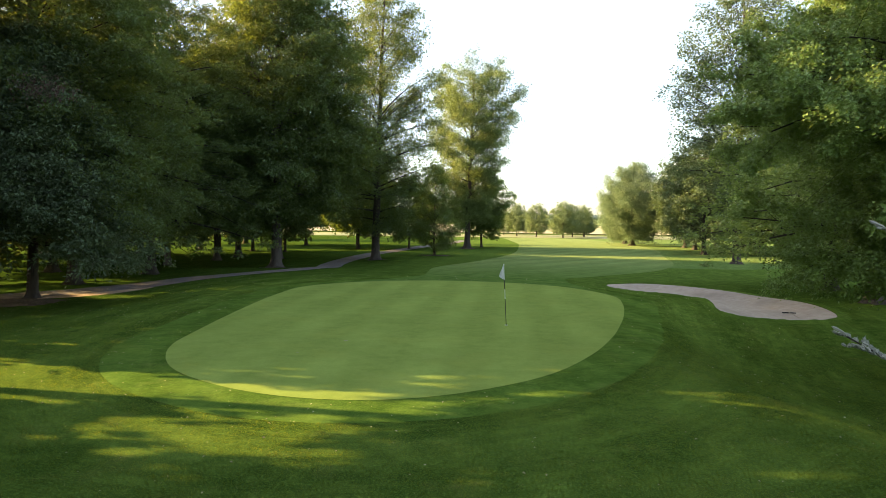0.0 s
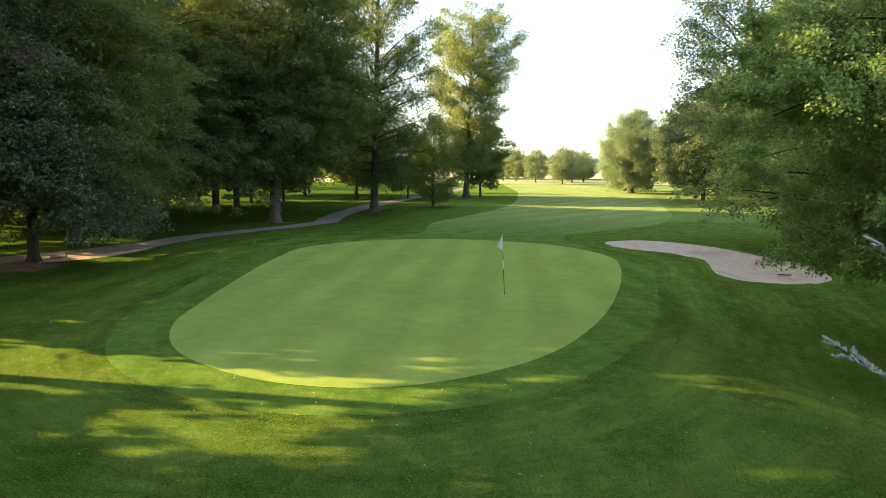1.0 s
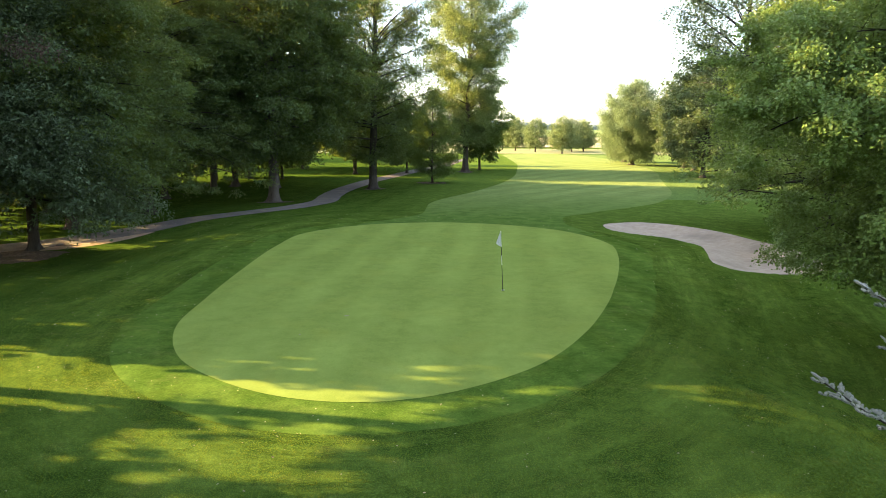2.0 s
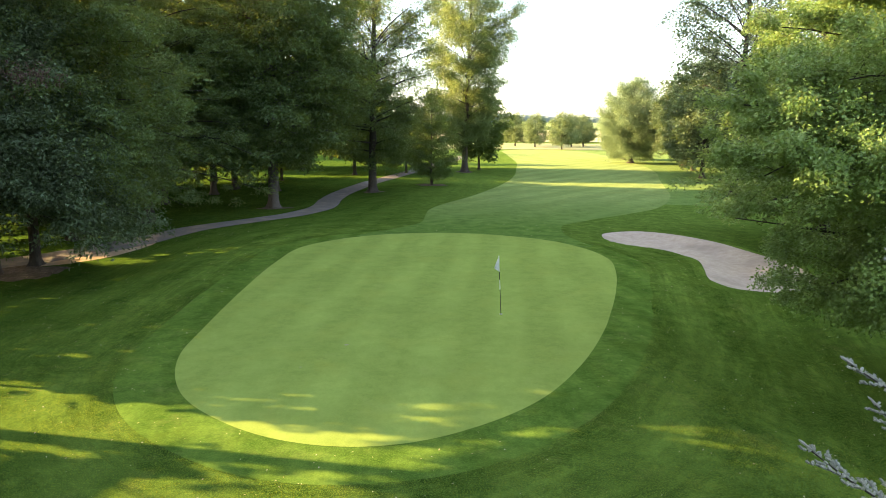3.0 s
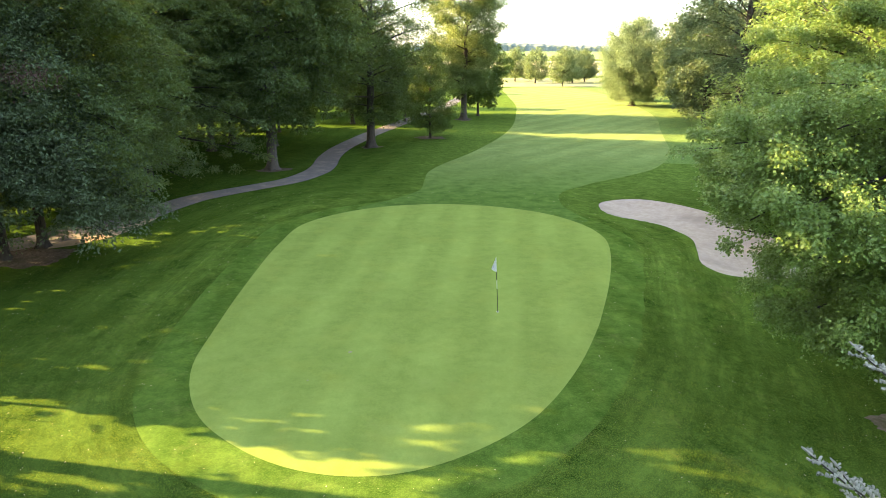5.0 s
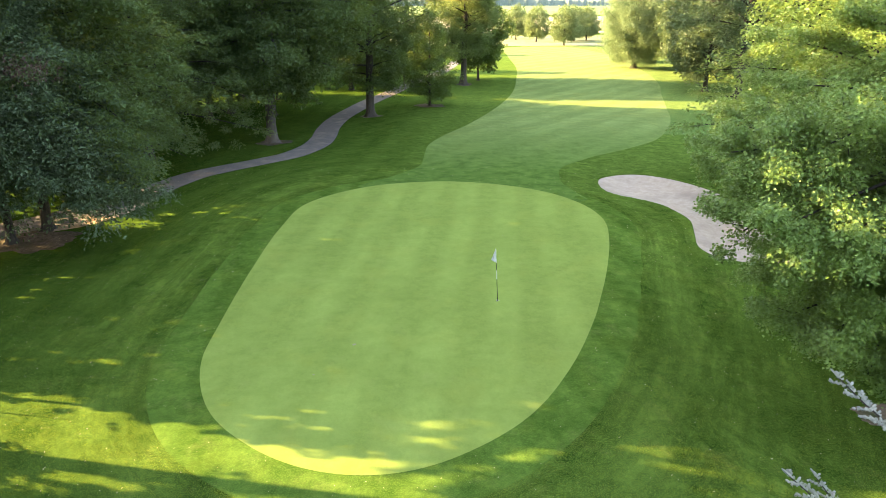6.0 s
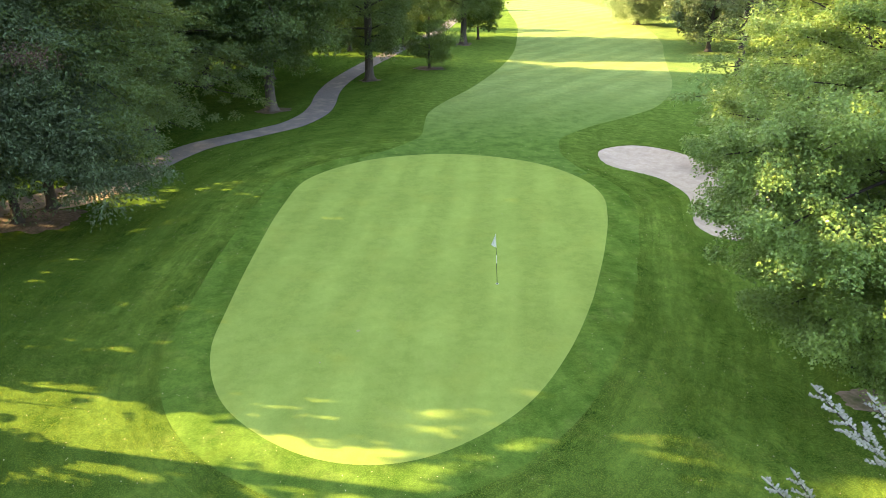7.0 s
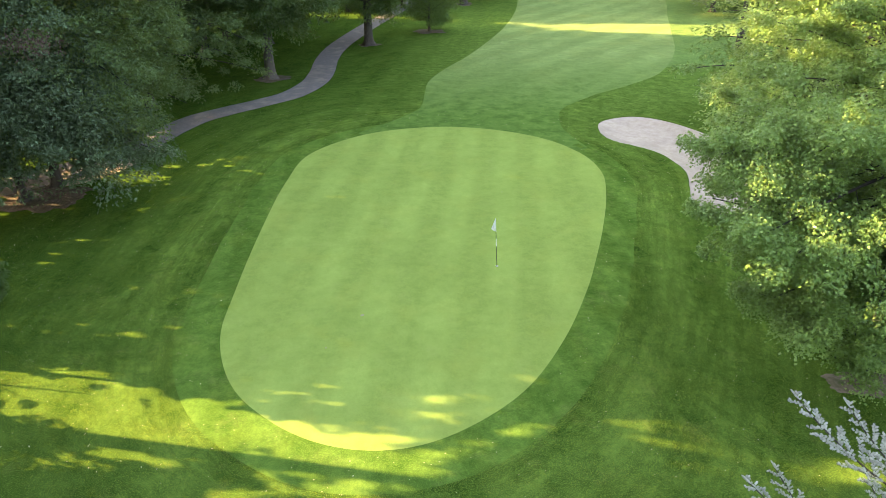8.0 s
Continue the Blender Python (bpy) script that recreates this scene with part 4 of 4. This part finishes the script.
field("meadow", -160, 210, 200, 288, 0.06, plain_material("dry_meadow", (0.17, 0.2, 0.085), (0.29, 0.28, 0.15), 2.5, 0.9, 0.4, (0.14, 0.19, 0.075), 0.2), "tall dry meadow grass beyond the fairway")
field("ripe_field", -260, 330, 300, 520, 0.4, FIELD, "pale ripe grain field in the distance")
field("crop_field", -400, 500, 540, 900, 0.6, CROP, "green crop field in the distance")
rng = np.random.default_rng(8)
rx = np.linspace(-1500, 1500, 700)
rows = []
for up, dy in ((0, -14), (0.75, -10), (1.0, 0), (0.6, 14), (0, 30)):
    top = 11 + 3 * np.sin(rx / 170) + 3 * np.sin(rx / 61 + 1) + rng.uniform(-0.7, 0.7, rx.shape)
    rows.append(np.stack([rx, 950 + 60 * np.sin(rx / 400) + dy + rng.uniform(-3, 3, rx.shape), 13.0 + up * top], 1))
a = np.arange(699)
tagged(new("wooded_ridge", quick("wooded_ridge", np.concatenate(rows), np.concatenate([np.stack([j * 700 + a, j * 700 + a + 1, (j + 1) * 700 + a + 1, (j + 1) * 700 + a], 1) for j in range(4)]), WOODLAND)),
       "low wooded ridge on the horizon, its colour paled by painted haze", "woodland", kind="structure")

# ---- the flag ----
WHITE = plain_material("white_paint", (0.72, 0.72, 0.7), (0.82, 0.82, 0.8), 0.05, 0.4, 0.1)
BLACK = plain_material("black_paint", (0.02, 0.02, 0.02), (0.04, 0.04, 0.04), 0.05, 0.4, 0.1)
CLOTH = leaf_material("flag_cloth", (0.74, 0.74, 0.76), (0.8, 0.8, 0.82), (0.7, 0.7, 0.7), 0.35, 0.8)
CUP = plain_material("cup_shadow", (0.05, 0.05, 0.05), (0.1, 0.1, 0.1), 0.02, 0.6, 0.1)
flag_stick = thing("flagstick", pose(2.29, 22.8, 0.02, 1.4, -3.4, 0), "thin striped black and white flagstick with limp white flag", "flagstick")
bands = [(0.0, 0.95, BLACK, "black band"), (0.95, 1.3, WHITE, "white band"), (1.3, 1.62, BLACK, "black band"), (1.62, 2.17, WHITE, "white band")]
for lo, hi, mat, lab in bands:
    v, f = tube([(0, 0, lo), (0, 0, 0.5 * (lo + hi)), (0, 0, hi)], [0.0125, 0.0115, 0.0105], 10)
    part("pole_section", quick("pole_section", v, f, mat, True), flag_stick, lab)
fv = []
for i in range(13):
    for j in range(9):
        s, w = i / 12, j / 8
        drop = 0.50 * s
        fv.append((-0.012 - w * (0.05 + 0.13 * min(1, s / 0.7) - 0.14 * max(0, s - 0.7) / 0.3), 0.045 * math.sin(9 * w + 3 * s) * w, 2.15 - drop - 0.10 * w * (1 - s)))
fa = np.array([(i * 9 + j, i * 9 + j + 1, (i + 1) * 9 + j + 1, (i + 1) * 9 + j) for i in range(12) for j in range(8)])
part("flag", quick("flag", fv, fa, CLOTH, True), flag_stick, "limp white cloth flag")
v, f = tube([(0, 0, 2.16), (0, 0, 2.18), (0, 0, 2.195)], [0.016, 0.016, 0.006], 10)
part("finial", quick("finial", v, f, WHITE, True), flag_stick)
v, f = tube([(0, 0, -0.002), (0, 0, 0.012)], [0.054, 0.058], 20)
v2, f2 = tube([(0, 0, 0.012), (0, 0, -0.002)], [0.05, 0.046], 20)
cup = thing("hole_cup", pose(2.29, 22.8, 0.03), "round hole with a pale rim in the putting green", "hole")
part("rim", quick("rim", np.concatenate([v, v2]), np.concatenate([f, f2 + len(v)]), WHITE, True), cup)
# flat disc; the shade inside the cup is put into its dark colour
a = np.arange(20) * math.pi / 10
part("hole", quick("hole", np.vstack([np.stack([0.047 * np.cos(a), 0.047 * np.sin(a), 0 * a + 0.004], 1), [[0, 0, 0.004]]]), np.array([(i, (i + 1) % 20, 20) for i in range(20)]), CUP), cup, "flat dark disc painted as the hole's shade")

# ---- marks on the green ----
PLUG = plain_material("repaired_turf", (0.2, 0.19, 0.12), (0.26, 0.25, 0.15), 0.03, 0.9, 0.4)
for x, y, r in ((-2.86, 19.35, 0.09), (-3.9, 17.4, 0.05), (1.4, 19.6, 0.04), (-0.6, 24.8, 0.05), (3.2, 30.5, 0.05), (-5.2, 24.0, 0.04)):
    sheet(blob(x, y, r, r * 0.8, x, 20), 0.05, 0.026, "ball_mark", PLUG, "small repaired ball mark in the putting green", "ball mark")

# ---- the rake in the bunker ----
rake = thing("bunker_rake", pose(16.4, 30.4, on_ground(16.4, 30.4) + 0.05, 0, 0, -20), "dark bunker rake lying in the sand", "rake")
bm = bmesh.new()
bmesh.ops.create_cube(bm, size=1, matrix=Matrix.Translation((0, 0, 0.03)) @ Matrix.Diagonal((0.6, 0.06, 0.04, 1)))
bmesh.ops.bevel(bm, geom=bm.edges[:], offset=0.008, segments=2, affect="EDGES")
part("head", from_bm("head", bm, BLACK), rake)
for i in range(13):
    v, f = tube([(-0.27 + 0.045 * i, 0, 0.02), (-0.27 + 0.045 * i, 0.01, -0.04)], [0.008, 0.004], 6)
    part("tooth", quick("tooth", v, f, BLACK), rake)
v, f = tube([(0, 0, 0.04), (0.1, -0.9, 0.02), (0.2, -1.7, 0.0)], [0.014, 0.014, 0.014], 8)
part("handle", quick("handle", v, f, plain_material("rake_handle", (0.3, 0.24, 0.17), (0.38, 0.31, 0.22), 0.05, 0.6), True), rake)


# ---- blue spruce ----
def spruce(at, height, radius, seed, boughs, label, fresh, old, ends=()):
    rng = np.random.default_rng(seed)
    tree = thing("blue_spruce", pose(at[0], at[1], on_ground(*at) - 0.04), label, "tree")
    zs = np.linspace(0, height, 16)
    v, f = tube(np.stack([0 * zs, 0 * zs, zs], 1), 0.17 * (1 - zs / height) + 0.01 + 0.1 * np.exp(-zs / 0.3), 12)
    part("trunk", quick("trunk", v, f, BARK, True), tree)
    wood = Pile()
    young, elder = [], []
    for i in range(boughs):
        u = ((i + rng.uniform(0, 1)) / boughs) ** 0.9
        z = 0.6 + (height - 0.8) * u
        reach = radius * (1 - u) ** 0.85 * rng.uniform(0.85, 1.1) + 0.12
        az = i * 2.39996 + rng.uniform(-0.3, 0.3)
        if math.sin(az) > -0.2 and math.cos(az) < 0.4:
            reach *= 0.72
        if i < len(ends):
            ex, ey, ez = ends[i][0] - at[0], ends[i][1] - at[1], ends[i][2] - tree.location.z
            reach, az = math.hypot(ex, ey), math.atan2(ey, ex)
            z = ez - 0.12 * reach
        o = np.array([math.cos(az), math.sin(az), 0])
        t = np.linspace(0, 1, 9)
        sag = -0.22 * reach * t + 0.34 * reach * t ** 2.4
        path = np.array([0, 0, z]) + t[:, None] * o * reach + np.stack([0 * t, 0 * t, sag], 1)
        wood.add(*tube(path, 0.022 * (1 - 0.8 * t) * (0.4 + reach / radius) + 0.004, 5))
        n = int(10 + 26 * reach / radius)
        for j in range(n):
            s = 0.12 + 0.88 * (j + 0.5) / n
            q = np.array([np.interp(s * 8, np.arange(9), path[:, k]) for k in range(3)])
            side = (1 if j % 2 else -1) * rng.uniform(0.5, 0.95)
            length = (0.2 * reach * (1 - s) ** 0.6 + 0.1) * rng.uniform(0.7, 1.2)
            w = unit(np.array([math.cos(az + side), math.sin(az + side), rng.uniform(0.05, 0.5)]))
            wood.add(*tube(np.stack([q, q + w * length]), [0.007, 0.003], 3))
            m = max(3, int(length / 0.032))
            for k in range(m):
                a = q + w * length * (k + 0.5) / m
                b = (1 if k % 2 else -1) * rng.uniform(0.5, 1.3)
                d = unit(np.array([math.cos(az + side + b), math.sin(az + side + b), rng.uniform(0.2, 0.9)]))
                (young if s + 0.5 * (k + 1) / m + rng.uniform(-0.2, 0.2) > 0.62 else elder).append((a, d, rng.uniform(0.045, 0.085)))
        young.append((path[-1] - 0.05 * o, unit(o + np.array([0, 0, 0.5])), 0.2))
    part("limb_structure", wood.mesh("limb_structure", TWIG), tree)
    for name, fingers, mat, count in (("crown", young, fresh, 16), ("inner_crown", elder, old, 5)):
        foot = np.array([q[0] for q in fingers])
        axis = np.array([q[1] for q in fingers])
        size = np.array([q[2] for q in fingers])[:, None]
        m = len(foot)
        one = unit(np.cross(axis, rng.normal(0, 1, (m, 3))))
        two = np.cross(axis, one)
        verts, faces = [], []
        if name == "crown":              # the blunt fingers of packed needles
            rings = []
            for along, thick in ((0.0, 0.012), (0.35, 0.02), (0.8, 0.019), (1.05, 0.008)):
                for k in range(5):
                    b = 2 * math.pi * k / 5
                    rings.append(foot + axis * size * along + (one * math.cos(b) + two * math.sin(b)) * thick * rng.uniform(0.75, 1.3, (m, 1)))
            verts.append(np.stack(rings, 1).reshape(-1, 3))
            face = np.array([(5 * r + k, 5 * r + (k + 1) % 5, 5 * r + 5 + (k + 1) % 5, 5 * r + 5 + k) for r in range(3) for k in range(5)])
            quads = (np.arange(m)[:, None, None] * 20 + face[None]).reshape(-1, 4)
            faces = np.concatenate([quads[:, [0, 1, 2]], quads[:, [0, 2, 3]]])
        base, way, ln = np.repeat(foot, count, 0), np.repeat(axis, count, 0), np.repeat(size, count, 0)
        n = len(base)
        p = base + way * ln * rng.uniform(0, 1, (n, 1))
        r = rng.normal(0, 1, (n, 3))
        r = unit(r - way * (r * way).sum(1, keepdims=True))
        d = unit(0.8 * r + 0.7 * way + np.array([0, 0, 0.15]))
        side = unit(np.cross(d, rng.normal(0, 1, (n, 3)))) * 0.0035
        p = p + r * 0.012
        tip = p + d * rng.uniform(0.02, 0.034, (n, 1))
        start = m * 20 if len(verts) else 0
        verts.append(np.stack([p - side, p + side, tip], 1).reshape(-1, 3))
        spikes = start + np.arange(3 * n).reshape(n, 3)
        part(name, quick(name, np.concatenate(verts), np.concatenate([faces, spikes]) if len(faces) else spikes, mat), tree)
    return tree


spruce((8.8, 5.8), 11.5, 4.8, 61, 40, "blue spruce with silvery needles and tan inner twigs", NEEDLE, NEEDLE_OLD,
       ((6.64, 9.17, 4.94), (5.7, 8.4, 3.56), (5.5, 8.8, 2.1), (7.2, 9.9, 2.3), (7.7, 9.2, 4.7)))

# ---- grass and litter ----
rng = np.random.default_rng(71)
n = 800000
bx, by = rng.uniform(-19, 15, n), 6.5 + 24 * rng.uniform(0, 1, n) ** 1.6
keep = (rng.uniform(0, 1, n) > smooth_step(18, 30, by)) & ~inside(bx, by, offset(GREEN_LINE, 1.5) + rng.normal(0, 0.02, (len(GREEN_LINE), 2))) & (np.hypot((bx - 13.64) / 1.2, (by - 16.49) / 0.7) > rng.uniform(0.45, 1.5, n)) & (np.abs(bx) < 0.8 * by + 1.5)
bx, by = bx[keep], by[keep]
n = len(bx)
root = np.stack([bx, by, ground_height(bx, by) - 0.004], 1)
turn = rng.uniform(0, 2 * math.pi, n)
side = np.stack([np.cos(turn), np.sin(turn), 0 * turn], 1) * rng.uniform(0.0035, 0.0075, (n, 1))
tip = root + np.stack([rng.normal(0, 0.03, n), rng.normal(0, 0.03, n), rng.uniform(0.012, 0.03, n)], 1)
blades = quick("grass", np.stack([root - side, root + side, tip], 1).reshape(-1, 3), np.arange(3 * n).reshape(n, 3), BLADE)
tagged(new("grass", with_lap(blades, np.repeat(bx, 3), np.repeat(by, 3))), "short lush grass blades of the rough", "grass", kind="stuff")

n = 2600
lx, ly = -20 + 34 * rng.uniform(0, 1, n) ** 1.5, rng.uniform(8, 46, n)
keep = ~inside(lx, ly, GREEN_LINE) & ~inside(lx, ly, BUNKER_LINE)
lx, ly = lx[keep], ly[keep]
LITTER = leaf_material("fallen_leaf", (0.3, 0.27, 0.14), (0.55, 0.5, 0.36), (0.3, 0.25, 0.1), 0.2, 0.6)
tagged(new("fallen_leaves", leaves("fallen_leaves", np.stack([lx, ly, ground_height(lx, ly) + 0.03], 1), np.zeros((len(lx), 3)), 0.05, LITTER, rng, 1.5, 0.0)), "pale fallen leaves scattered on the grass", "leaf litter", kind="stuff")
